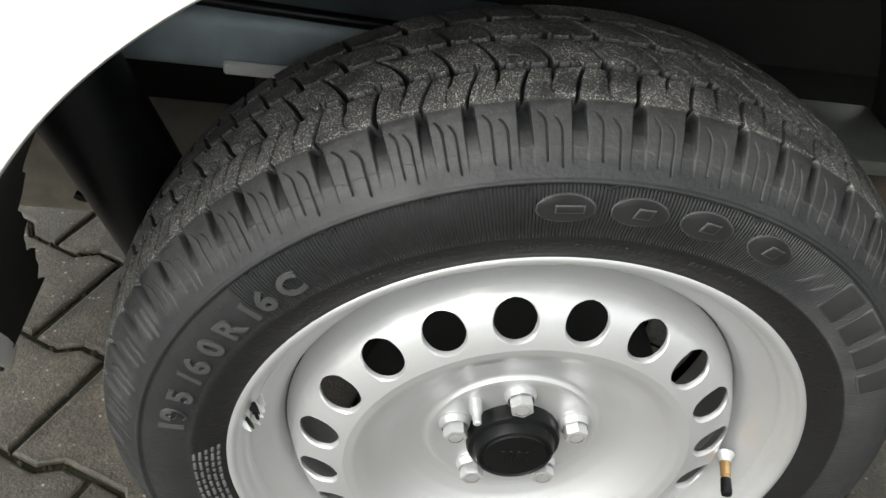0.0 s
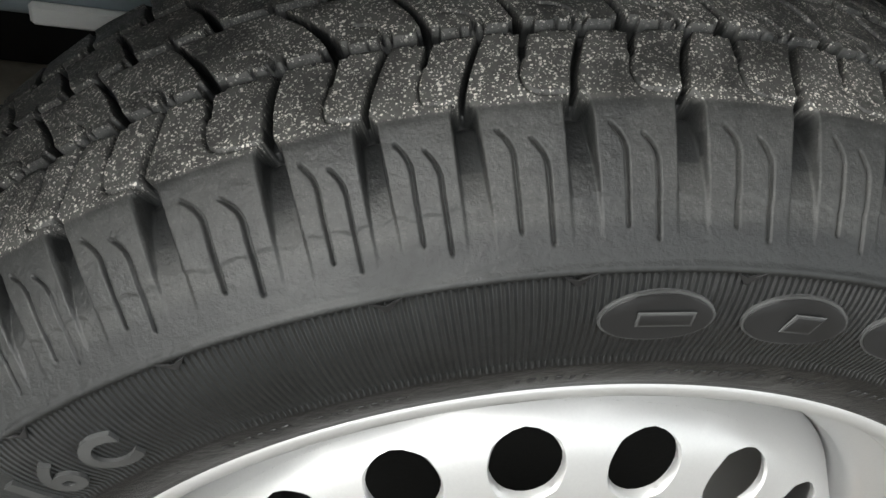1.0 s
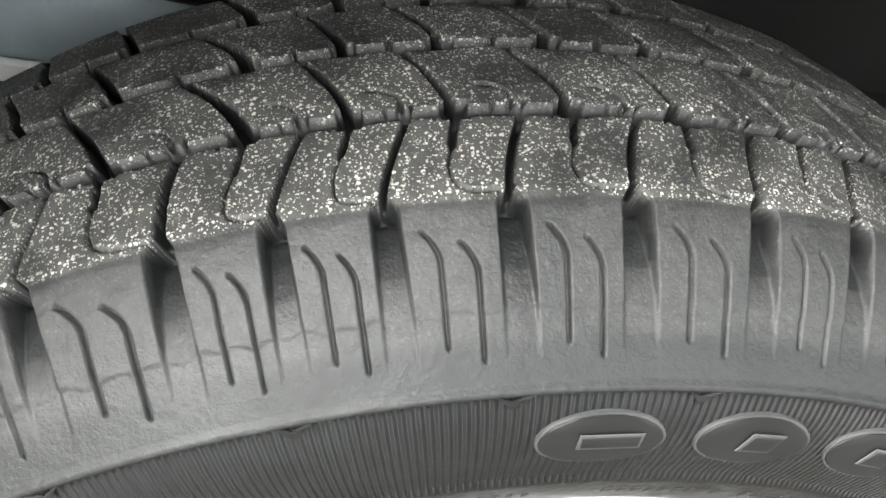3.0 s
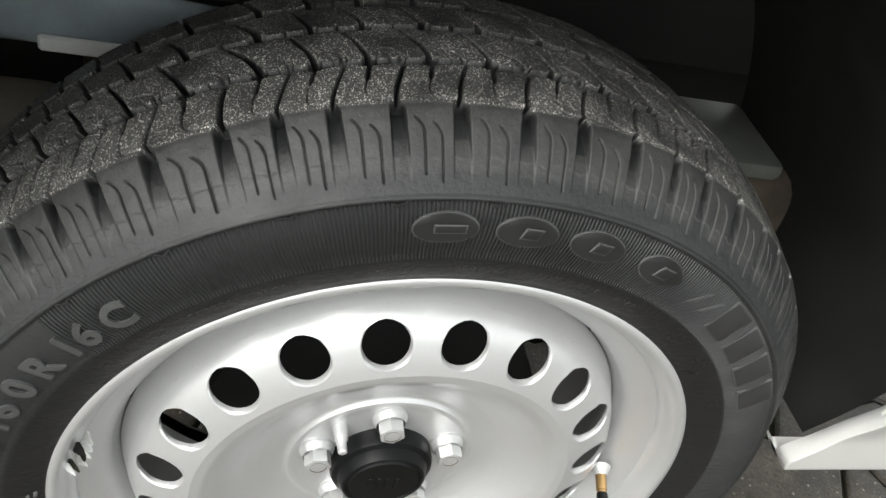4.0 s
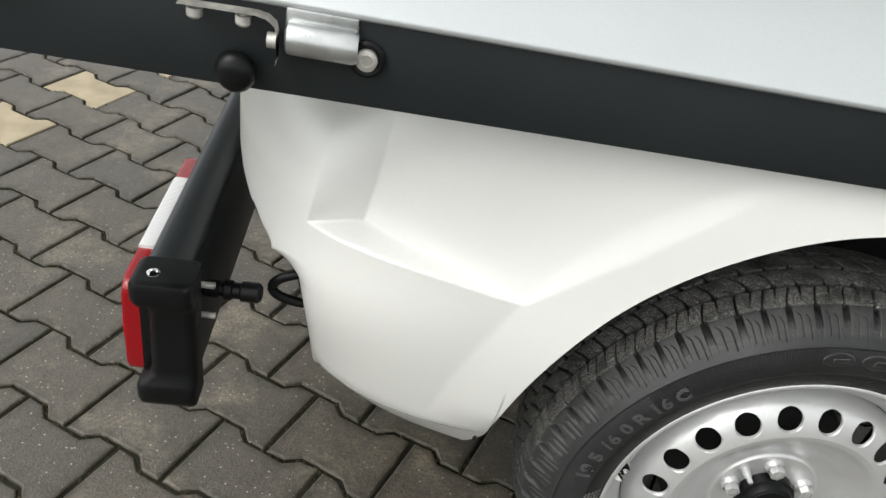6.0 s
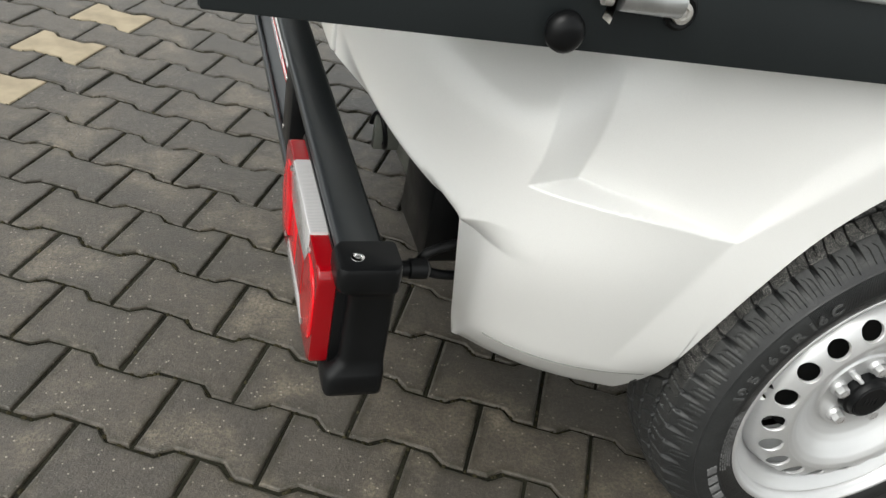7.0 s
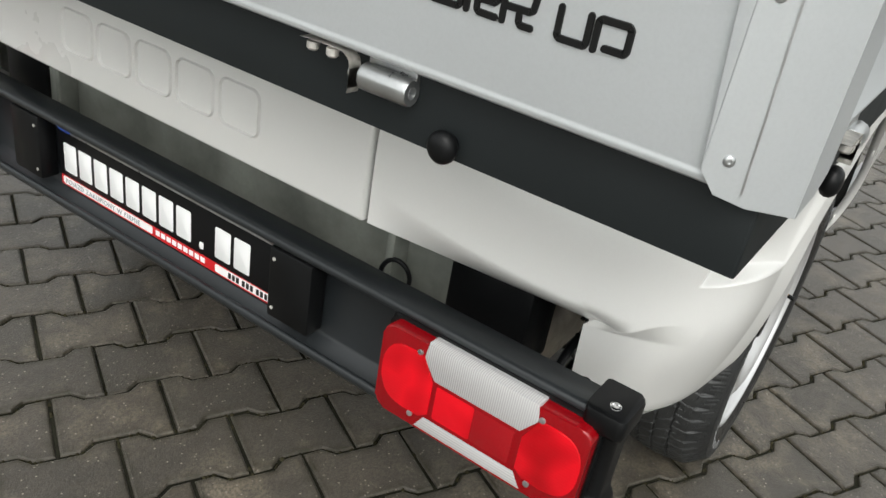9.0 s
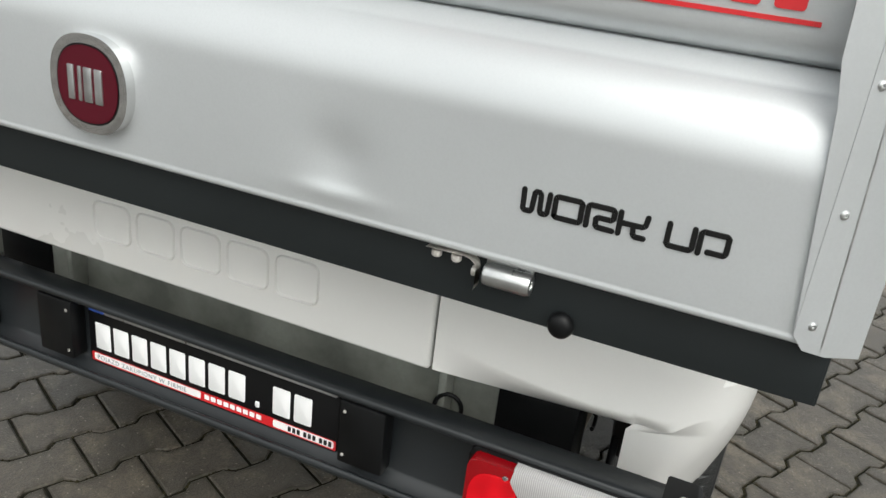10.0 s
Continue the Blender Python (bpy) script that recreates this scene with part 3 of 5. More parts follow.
# chassis rail, cross pieces, damper, axle
part("chassis_rail", box_bm(-0.50, -0.02, 0.22, 0.30, 0.498, 0.550, 0.012, 3), steel_blue, truck, "blue-grey painted chassis rail")
part("rail_patch", box_bm(-0.248, -0.150, 0.2145, 0.2195, 0.500, 0.512, 0.002, 1), white_plastic, truck)
part("brake_line", tube_bm(bezier((-0.5, 0.21, 0.585), (-0.35, 0.205, 0.570), (-0.25, 0.21, 0.562), (0.0, 0.21, 0.555)), 0.005), black_plastic, truck)
part("damper", tube_bm([(-0.372, 0.17, 0.57), (-0.325, 0.17, 0.46), (-0.235, 0.17, 0.24)], 0.040, 28), black_plastic, truck, "black damper tube")
part("axle_beam", tube_bm([(0.0, 0.19, 0.31), (0.0, 2 * MID - 0.19, 0.31)], 0.035, 16), rust, truck, "rusty rear axle beam")
part("spring_bracket", box_bm(-0.385, 0.20, 0.36, 0.40, 0.290, 0.52, 0.012, 2), liner_black, truck)
part("spring_seat", box_bm(-0.24, 0.05, 0.33, 0.40, 0.30, 0.46, 0.02, 3), rust, truck)
part("rear_arm", box_bm(-0.50, -0.24, 0.25, 0.34, 0.305, 0.405, 0.026, 4), dusty_steel, truck, "dusty beige steel arm")
part("tow_hook", tube_bm([(-0.375 + 0.018 * math.cos(a), 0.235, 0.365 + 0.018 * math.sin(a)) for a in np.linspace(-2.2, 2.0, 16)], 0.004), black_plastic, truck)
# unseen slab, added to keep stray light from under the truck
part("underbody_pan", box_bm(-0.56, 1.35, 0.45, 2 * MID - 0.45, 0.36, 0.44, 0.03, 3), liner_black, truck, "unseen black slab under the truck that blocks stray light")
part("spring_arm", box_bm(0.22, 0.405, 0.21, 0.30, 0.380, 0.462, 0.02, 3), rust, truck)
part("arm_flange", box_bm(0.08, 0.345, 0.20, 0.30, 0.470, 0.488, 0.007, 2), steel_olive, truck)
def since(mark):
    return [o for o in bpy.data.objects if o.name not in mark and o.type == "MESH"]


def bedded(objs):
    """Set the load bed's pieces on the frame: a touch taller, and nose-down like the body."""
    m = Matrix(((1, 0, 0, 0.0095), (0, 1, 0, 0), (-0.036, 0, 1.045, 0.824 - 1.045 * 0.803 - 0.036 * 0.93), (0, 0, 0, 1)))
    for o in objs:
        o.data.transform(o.matrix_basis.inverted() @ m @ o.matrix_basis)


mark = {o.name for o in bpy.data.objects}
bed = part("load_bed_floor", box_bm(-0.915, 1.35, -0.02, 2 * MID + 0.02, 0.81, 0.86, 0.004, 1), band_grey, truck)

# ---------------------------------------------------------------- dark band round the load bed
BX, BY, BZ0, BZ1 = -0.936, -0.048, 0.803, 0.878
bm = box_bm(BX, 1.36, BY, BY + 0.025, BZ0, BZ1, 0.0025, 2)
for v in bm.verts:                              # the near rail tapers a little towards the cab
    if v.co.z < BZ0 + 0.01:
        v.co.z += 0.0055 * (v.co.x - BX)
part("side_rail", bm, band_grey, truck, "matt dark grey rail under the drop side")
bm = box_bm(BX, 1.36, 2 * MID - BY - 0.025, 2 * MID - BY, BZ0, BZ1, 0.0025, 2)
part("side_rail", bm, band_grey, truck, "matt dark grey rail under the drop side")
bm = box_bm(BX - 0.001, BX + 0.024, BY + 0.002, 2 * MID - BY - 0.002, BZ0 + 0.0005, BZ1, 0.0025, 2)
part("rear_rail", bm, band_grey, truck, "matt dark grey rail under the tailgate")

# ---------------------------------------------------------------- aluminium drop sides and tailgate
TG = -0.962
prof = [(TG + 0.030, 0.874), (TG + 0.001, 0.874), (TG - 0.0007, 0.8758), (TG - 0.0007, 0.880), (TG, 0.8815), (TG, 1.022)]
for a in np.linspace(4, 62, 14):
    prof.append((TG + 0.085 - 0.085 * math.cos(radians(a)), 1.022 + 0.085 * math.sin(radians(a))))
prof += [(TG + 0.056, 1.112), (TG + 0.075, 1.116), (TG + 0.075, 1.06), (TG + 0.03, 1.0), (TG + 0.03, 0.89)]
yy = np.linspace(-0.012, 2 * MID + 0.012, 240)
rows = []
for x, z in prof:
    r = np.stack([np.full(len(yy), x), yy, np.full(len(yy), z)], -1)
    rows.append(r)
# finer rows over the flat field, for the dent
flat = [np.stack([np.full(len(yy), TG), yy, np.full(len(yy), z)], -1) for z in np.linspace(0.884, 1.020, 40)]
rows = rows[:5] + flat + rows[5:]
P = np.stack(rows)
d = np.exp(-(((P[:, :, 1] - 0.505) / 0.040) ** 2 + ((P[:, :, 2] - 0.945) / 0.034) ** 2)) * 0.006
d2 = np.exp(-(((P[:, :, 1] - 0.505) / 0.055) ** 2 + ((P[:, :, 2] - 0.901) / 0.010) ** 2)) * 0.003
front = (P[:, :, 0] < TG + 0.004) & (P[:, :, 2] < 1.022)
P[:, :, 0] += np.where(front, d - d2, 0)
tailgate = grid_mesh("tailgate", P, alu, truck, "satin aluminium tailgate with a small dent")

prof = [(0.036, 0.874), (0.001, 0.874), (-0.003, 0.877), (-0.003, 0.881), (0, 0.883), (0, 1.022)]
for a in np.linspace(4, 62, 10):
    prof.append((0.085 - 0.085 * math.cos(radians(a)), 1.022 + 0.085 * math.sin(radians(a))))
prof += [(0.056, 1.112), (0.075, 1.116), (0.075, 1.06), (0.03, 1.0), (0.03, 0.89)]
xx = np.linspace(-0.87, 1.3, 12)
for s in (0, 1):
    P = np.stack([np.stack([xx, np.full(12, -0.051 + o if s == 0 else 2 * MID + 0.051 - o), np.full(12, z)], -1) for o, z in prof])
    grid_mesh("drop_side", P, alu, truck, "satin aluminium drop side board")

# upper headboard face over the tailgate with a printed red line of writing
prof = [(TG + 0.080, 1.113)] + [(TG + 0.078 - 0.030 * math.sin(radians(a)), 1.143 - 0.030 * math.cos(radians(a))) for a in range(15, 91, 15)] + [(TG + 0.046, 1.18), (TG + 0.046, 1.32), (TG + 0.09, 1.33)]
P = np.stack([np.stack([np.full(40, x), np.linspace(-0.004, 2 * MID + 0.004, 40), np.full(40, z)], -1) for x, z in prof])
grid_mesh("upper_board", P, alu, truck, "pale grey upper tailgate board with red print")


bedded(since(mark))


# ---------------------------------------------------------------- rear wheel
wheel = empty("rear_wheel", truck, "silver steel wheel with worn, dusty tyre")
PITCH = 65


def tyre():
    # profile: radius and depth inwards, from the outer bead over the tread to the inner bead
    key = [(0.209, 0.010), (0.2135, 0.006), (0.218, 0.0005), (0.226, -0.0042), (0.238, -0.0085), (0.250, -0.0108), (0.262, -0.0116), (0.272, -0.0103),
           (0.2795, -0.0078), (0.2815, -0.0074), (0.2828, -0.0062), (0.289, 0.0000), (0.296, 0.0072), (0.303, 0.0148), (0.308, 0.0205), (0.3122, 0.0270),
           (0.3145, 0.038), (0.3172, 0.055), (0.3195, 0.084), (0.3172, 0.113), (0.3145, 0.130), (0.3122, 0.141), (0.303, 0.154), (0.288, 0.168),
           (0.25, 0.1815), (0.225, 0.179), (0.209, 0.162)]
    key = np.array(key)
    # smooth the polyline (Catmull-Rom) and walk it at even steps
    pts = []
    for i in range(len(key) - 1):
        p0, p1, p2, p3 = key[max(i - 1, 0)], key[i], key[i + 1], key[min(i + 2, len(key) - 1)]
        for t in np.linspace(0, 1, 24, endpoint=False):
            pts.append(0.5 * (2 * p1 + (p2 - p0) * t + (2 * p0 - 5 * p1 + 4 * p2 - p3) * t * t + (3 * p1 - p0 - 3 * p2 + p3) * t ** 3))
    pts = np.array(pts + [key[-1]])
    s = np.concatenate([[0], np.cumsum(np.linalg.norm(np.diff(pts, axis=0), axis=1))])
    s_edge = s[np.argmin(np.linalg.norm(pts - np.array([0.3122, 0.0270]), axis=1))]
    s_far = s[np.argmin(np.linalg.norm(pts - np.array([0.3122, 0.141]), axis=1))]
    def span(a, b, step):
        return np.linspace(a, b, max(2, int((b - a) / step)), endpoint=False)
    ss = np.concatenate([span(0, s_edge - 0.050, 0.0022), span(s_edge - 0.050, s_edge - 0.043, 0.0008), span(s_edge - 0.043, s_edge + 0.062, 0.00058), span(s_edge + 0.062, s_far + 0.012, 0.0009), span(s_far + 0.012, s[-1], 0.006)])
    r = np.interp(ss, s, pts[:, 0])
    y = np.interp(ss, s, pts[:, 1])
    w = ss - s_edge
    # angles: fine over the top, coarse round the foot
    dense = np.arange(38.0, 152.0, 0.078)
    rest = np.concatenate([np.arange(152.0, 230.0, 0.30), np.arange(230.0, 310.0, 1.0), np.arange(310.0, 398.0, 0.30)])
    th = np.radians(np.concatenate([dense, rest]))
    TH, W = np.meshgrid(th, w)
    R, Y = np.meshgrid(th, r)[1], np.meshgrid(th, y)[1]
    # uneven pitch lengths, long, middle and short mixed; the ribs behind the shoulder lag by a part of a pitch
    steps = [5.5, 7.0, 4.8, 4.8, 5.65, 5.7, 6.55, 5.7, 6.3, 5.5]
    mixed = random.Random(3)
    while len(steps) < PITCH:
        steps.append(mixed.choice((4.8, 5.6, 6.5)))
    head_sum = sum(steps[:10])
    tail = (360.0 - head_sum) / sum(steps[10:])
    at = np.concatenate([[0.0], np.cumsum(steps[:10] + [v * tail for v in steps[10:]])])
    lag = np.clip(W / 0.0285, 0, 1)
    turned = (128.1 - np.degrees(TH) - 3.85 * lag) % 360.0
    p = np.interp(turned, at, np.arange(PITCH + 1)) + 0.70 * lag
    pl = 2 * math.pi * 0.313 / PITCH                                         # a pitch in metres
    def near(centre):                                                        # distance in metres round the tyre
        q = p - centre
        return (q - np.round(q)) * pl
    def groove(d, half, soft):
        return smooth01((half + soft - np.abs(d)) / (2 * soft))
    def within(v, a, b, soft=0.0012):
        return smooth01((v - a + soft) / (2 * soft)) * smooth01((b + soft - v) / (2 * soft))
    dep = np.zeros_like(R)
    wf = s_far - s_edge
    g1, g2, g3 = 0.0285, 0.0576, 0.0866
    # slots in the shoulder: rounded head, floor rising to the sidewall
    k = np.clip(-W / 0.032, 0, 1)
    head = np.sqrt(np.clip(1 - np.clip((W + 0.0025) / 0.0050, 0, 1) ** 2, 0, 1))
    slot = groove(near(0.012 * k), (0.0033 + 0.0009 * k) * head, 0.0005) * within(W, -0.0405, 0.0026, 0.0006)
    dep = np.maximum(dep, slot * (0.0115 * (1 - k) ** 1.8 + 0.0007 * smooth01((W + 0.041) / 0.012)))
    # two curved sipes between the slots
    for c, a, b in ((0.40, -0.0350, -0.0075), (0.69, -0.0385, -0.0105)):
        bend = 0.13 * np.clip((W - b + 0.008) / 0.008, 0, 1) ** 2
        dep = np.maximum(dep, groove(near(c - bend), 0.00045, 0.00030) * within(W, a, b, 0.0007) * 0.0022)
    # curved groove up from each slot
    t = np.clip(W / g1, 0, 1)
    dep = np.maximum(dep, groove(near(0.27 * t ** 1.6), 0.0010, 0.00035) * within(W, 0.0, g1) * 0.0075)

    def thin(line, half, depth):
        """A sipe along points of (pitch, width)."""
        nonlocal dep
        rows = np.where((w > min(v for _, v in line) - 0.003) & (w < max(v for _, v in line) + 0.003))[0]
        r0, r1 = rows[0], rows[-1] + 1
        lo = np.full((r1 - r0, TH.shape[1]), 1.0)
        mid = line[len(line) // 2][0]
        q = p[r0:r1] - mid
        px = (q - np.round(q) + mid) * pl
        wy = W[r0:r1]
        for (u0, v0), (u1, v1) in zip(line, line[1:]):
            du, dv = (u1 - u0) * pl, v1 - v0
            s_ = np.clip(((px - u0 * pl) * du + (wy - v0) * dv) / (du * du + dv * dv), 0, 1)
            lo = np.minimum(lo, np.hypot(px - u0 * pl - s_ * du, wy - v0 - s_ * dv))
        dep[r0:r1] = np.maximum(dep[r0:r1], smooth01((half + 0.0004 - lo) / 0.0008) * depth)

    thin([(0.71, g1), (0.66, g1 - 0.006), (0.62, g1 - 0.0115)], 0.0009, 0.006)
    thin([(0.62, g1 - 0.0115), (0.565, 0.0115), (0.555, 0.0085), (0.565, 0.0055), (0.60, 0.0035), (0.68, 0.0022), (0.80, 0.0018), (0.95, 0.0020)], 0.0003, 0.0022)
    thin([(0.225, g1), (0.20, g1 + 0.0045), (0.14, g1 + 0.0080), (0.04, g1 + 0.0098), (-0.12, g1 + 0.0108)], 0.0003, 0.0022)
    thin([(0.27, g1), (0.30, g1 + 0.0045)], 0.0004, 0.003)
    thin([(0.05, g1), (0.02, g1 + 0.0030)], 0.0004, 0.003)
    # long grooves with a deep pit at each node
    for g, nd in ((g1, 0.71), (g2, 0.71), (g3, 0.71)):
        dep = np.maximum(dep, groove(W - g, 0.0018, 0.0004) * 0.0048)
        for q, h in ((0.15, 1), (0.50, 0)):          # short nicks across the groove's lips
            dep = np.maximum(dep, groove(near(q), 0.00035, 0.00025) * within(W, g - 0.0010 * (1 - h) - 0.002, g + 0.0010 * h + 0.002, 0.0004) * 0.0030)
        dep = np.maximum(dep, groove(W - g - 0.0006, 0.0033, 0.0005) * groove(near(nd - 0.02), 0.0036, 0.0005) * 0.0100)
    # cross grooves of the middle ribs: upright from the node, then bending over
    for a, b, p0, p1 in ((g1, g2, 0.70, 0.20), (g2, g3, 0.70, 0.22), (g3, wf, 0.70, 0.36)):
        t = np.clip((W - a) / (b - a), 0, 1)
        dep = np.maximum(dep, groove(near(p0 + (p1 - p0) * (t ** 1.5)), 0.0016 - 0.0006 * t, 0.0004) * within(W, a, b, 0.0006) * 0.0085)
        dep = np.maximum(dep, groove(near(p0 + 0.5 + (p1 - p0) * 0.3 * t), 0.0005, 0.0003) * within(W, a, a + 0.005) * 0.003)
    # far shoulder slots
    dep = np.maximum(dep, groove(near(0.36), 0.0035, 0.0008) * within(W, wf, wf + 0.02) * 0.005)
    # wavy mould line across the shoulder, moulded steps of the sidewall
    scallop = W + 0.0285 - 0.0013 * np.abs(np.sin(p * 3 * math.pi)) + 0.0004 * np.sin(TH * 97.0)
    dep = dep - 0.0004 * smooth01(scallop / 0.0007) * smooth01((-W - 0.004) / 0.02)
    dep = dep - 0.0008 * groove(R - 0.2812, 0.0009, 0.0005) * (Y < 0.05)
    dep = dep + 0.0012 * smooth01((0.2800 - R) / 0.0008) * (Y < 0.05) * smooth01((R - 0.2435) / 0.0006)
    dep = dep - 0.0006 * groove(R - 0.2442 - 0.0010 * (np.sin(TH * 9.0) > 0.6), 0.0004, 0.0004) * (Y < 0.05)
    dep = dep - 0.0007 * groove(R - 0.2195, 0.0008, 0.0004) * (Y < 0.05)
    # worn, slightly uneven tread
    dep = dep + 0.0003 * np.sin(TH * 41) * np.sin(W * 300) * (W > 0)
    nr = np.gradient(r, ss)
    ny = np.gradient(y, ss)
    nl = np.hypot(nr, ny)
    out_r, out_y = (ny / nl)[:, None], (-nr / nl)[:, None]
    sign = np.where(out_r[len(ss) // 2] < 0, -1, 1)
    R2, Y2 = R - dep * out_r * sign, Y - dep * out_y * sign
    # flattened where it stands
    Z = R2 * np.sin(TH)
    Z = np.maximum(Z, -WZ + 0.0005)
    P = np.stack([R2 * np.cos(TH), Y2, Z], -1)
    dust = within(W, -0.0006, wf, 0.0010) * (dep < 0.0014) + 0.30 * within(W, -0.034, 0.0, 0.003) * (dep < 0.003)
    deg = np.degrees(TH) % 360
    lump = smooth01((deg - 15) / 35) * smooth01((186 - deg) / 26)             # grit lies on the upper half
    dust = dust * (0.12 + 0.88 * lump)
    ribbed = ((R < 0.2795) & (R > 0.2440) & (Y < 0.03) & ((deg < 140) | (deg > 345))).astype(float) * smooth01((0.2795 - R) / 0.001)
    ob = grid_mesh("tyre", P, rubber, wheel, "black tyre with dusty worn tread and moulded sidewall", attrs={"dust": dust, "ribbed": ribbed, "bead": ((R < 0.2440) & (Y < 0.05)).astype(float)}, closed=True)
    ob.location = (0, 0, WZ)


tyre()


def rim():
    seg = 240
    barrel = [(0.207, 0.150), (0.196, 0.13), (0.190, 0.07), (0.1805, 0.060), (0.1805, 0.0455), (0.1822, 0.041), (0.1845, 0.036), (0.1862, 0.030), (0.1915, 0.026), (0.1985, 0.021), (0.2030, 0.0155), (0.2046, 0.0148), (0.2052, 0.0105),
              (0.2085, 0.0062), (0.2104, 0.0050), (0.2118, 0.0012), (0.2135, -0.0018), (0.2165, -0.0028), (0.2195, -0.0022), (0.2212, 0.0002), (0.2207, 0.0030), (0.2180, 0.0050), (0.2135, 0.0075)]
    bm = lathe_bm([(r, -y) for r, y in barrel], (0, 0, WZ), (0, -1, 0), seg)
    part("rim", bm, wheel_silver, wheel, "silver painted steel rim", 50)
    # the disc with its ring of round holes: a ring strip with holes is laid between turned parts
    H, hr, hc = 20, 0.0148, 0.1540
    def face_y(r):
        pr = [(0.1800, 0.0440), (0.1775, 0.0360), (0.1750, 0.0280), (0.1722, 0.0205), (0.1680, 0.0145), (0.1600, 0.0088), (0.1540, 0.0060), (0.1440, 0.0020), (0.1340, -0.0005), (0.1270, 0.0002), (0.1180, 0.0045), (0.1080, 0.0120), (0.0980, 0.0200), (0.0880, 0.0260), (0.0780, 0.0300), (0.0720, 0.0315), (0.0692, 0.0312), (0.0675, 0.0285), (0.0645, 0.0278), (0.0600, 0.0285), (0.0330, 0.0290), (0.0300, 0.0330)]
        pr = pr[::-1]
        return np.interp(r, [a for a, _ in pr], [b for _, b in pr])
    bm = bmesh.new()
    r_in, r_out = 0.1340, 0.1735
    ph = radians(101.2)
    ns = 8
    half = math.pi / H
    for k in range(H):
        a0 = ph + 2 * math.pi * k / H
        border = [(r_out, -half + 2 * half * i / ns) for i in range(ns)] + [(r_out + (r_in - r_out) * i / ns, half) for i in range(ns)]
        border += [(r_in, half - 2 * half * i / ns) for i in range(ns)] + [(r_in + (r_out - r_in) * i / ns, -half) for i in range(ns)]
        rings = []
        for m, t in enumerate((0.0, 0.0, 0.08, 0.3, 0.65, 1.0)):
            ring = []
            for br, ba in border:
                f = math.atan2(ba * hc, br - hc)
                hx, ha = hr * math.cos(f), hr * math.sin(f) / hc
                rr, aa = hc + hx + (br - hc - hx) * t, ha + (ba - ha) * t
                yv = float(face_y(rr)) + (0.0045, 0.0014, 0, 0, 0, 0)[m]
                ring.append(bm.verts.new((rr * math.cos(a0 + aa), yv, WZ + rr * math.sin(a0 + aa))))
            rings.append(ring)
        n = len(border)
        for A, B in zip(rings, rings[1:]):
            for i in range(n):
                bm.faces.new((A[i], A[(i + 1) % n], B[(i + 1) % n], B[i]))
    # corners of the cells
    bmesh.ops.remove_doubles(bm, verts=bm.verts, dist=0.0004)
    prof_in = [(r, -float(face_y(r))) for r in np.concatenate([np.linspace(0.1340, 0.030, 60)])]
    lathe_bm(prof_in, (0, 0, WZ), (0, -1, 0), 240, bm)
    lathe_bm([(r, -float(face_y(r))) for r in np.linspace(0.1735, 0.1800, 12)], (0, 0, WZ), (0, -1, 0), 240, bm)
    part("wheel_disc", bm, wheel_silver, wheel, "silver wheel disc with a ring of round holes", 35)
    part("brake_drum", lathe_bm([(0.0, -0.06), (0.10, -0.06), (0.125, -0.07), (0.125, -0.12)], (0, 0, WZ), (0, -1, 0), 48), liner_black, wheel)
    # five wheel bolts
    for k in range(5):
        a = radians(94 + 72 * k)
        c = (0.050 * math.cos(a), 0, WZ + 0.050 * math.sin(a))
        bm = lathe_bm([(0.0122, -0.030), (0.0126, -0.0265), (0.0108, -0.0225), (0.0102, -0.0215)], c, (0, -1, 0), 32)
        hexa = bmesh.new()
        rot = a + 0.2
        o = [(c[0] + 0.0096 * math.cos(rot + radians(60 * i)), c[2] + 0.0096 * math.sin(rot + radians(60 * i))) for i in range(6)]
        prism_bm(o, lambda u, v, d: Vector((u, 0.0245 - d, v)), 0.0120, 0.0014, bm)
        part("wheel_bolt", bm, wheel_silver, wheel, "silver painted hexagon wheel bolt", 30)
        part("bolt_recess", lathe_bm([(0.0, -0.0145), (0.0048, -0.0144), (0.0058, -0.0120)], c, (0, -1, 0), 20), rust, wheel)
    a = radians(134)
    c = (0.052 * math.cos(a), 0.0, WZ + 0.052 * math.sin(a))
    part("locating_pin", lathe_bm([(0.0055, -0.030), (0.0048, -0.018), (0.0036, -0.0165), (0.0032, -0.0085), (0.002, -0.0075), (0, -0.0075)], c, (0, -1, 0), 16), wheel_silver, wheel)
    part("centre_cap", lathe_bm([(0.0375, -0.030), (0.0375, -0.020), (0.0362, -0.0165), (0.0325, -0.0150), (0.0312, -0.0100), (0.0300, -0.0072), (0.0282, -0.0064), (0.0270, -0.0078), (0.0260, -0.0078), (0.0248, -0.0066), (0.0, -0.0062)], (0, 0, WZ), (0, -1, 0), 64), black_plastic, wheel, "black plastic centre cap")
    for k in range(4):
        part("cap_bar", box_bm(-0.012 + k * 0.0065, -0.0085 + k * 0.0065, 0.0056, 0.0068, WZ - 0.007, WZ + 0.007, 0.0004, 1), black_plastic, wheel)
    # valve
    v0, v1 = Vector((0.1835, 0.024, WZ - 0.010)), Vector((0.1755, -0.012, WZ - 0.014))
    ax = (v1 - v0)
    part("valve_grommet", lathe_bm([(0.0085, 0.0), (0.0075, 0.002), (0.0058, 0.004), (0.0050, 0.008)], v0, ax, 20), wheel_silver, wheel)
    part("valve_stem", lathe_bm([(0.0043, 0.007), (0.0043, 0.020), (0.0036, 0.0205), (0.0036, 0.024)], v0, ax, 20), brass, wheel, "worn brass valve stem")
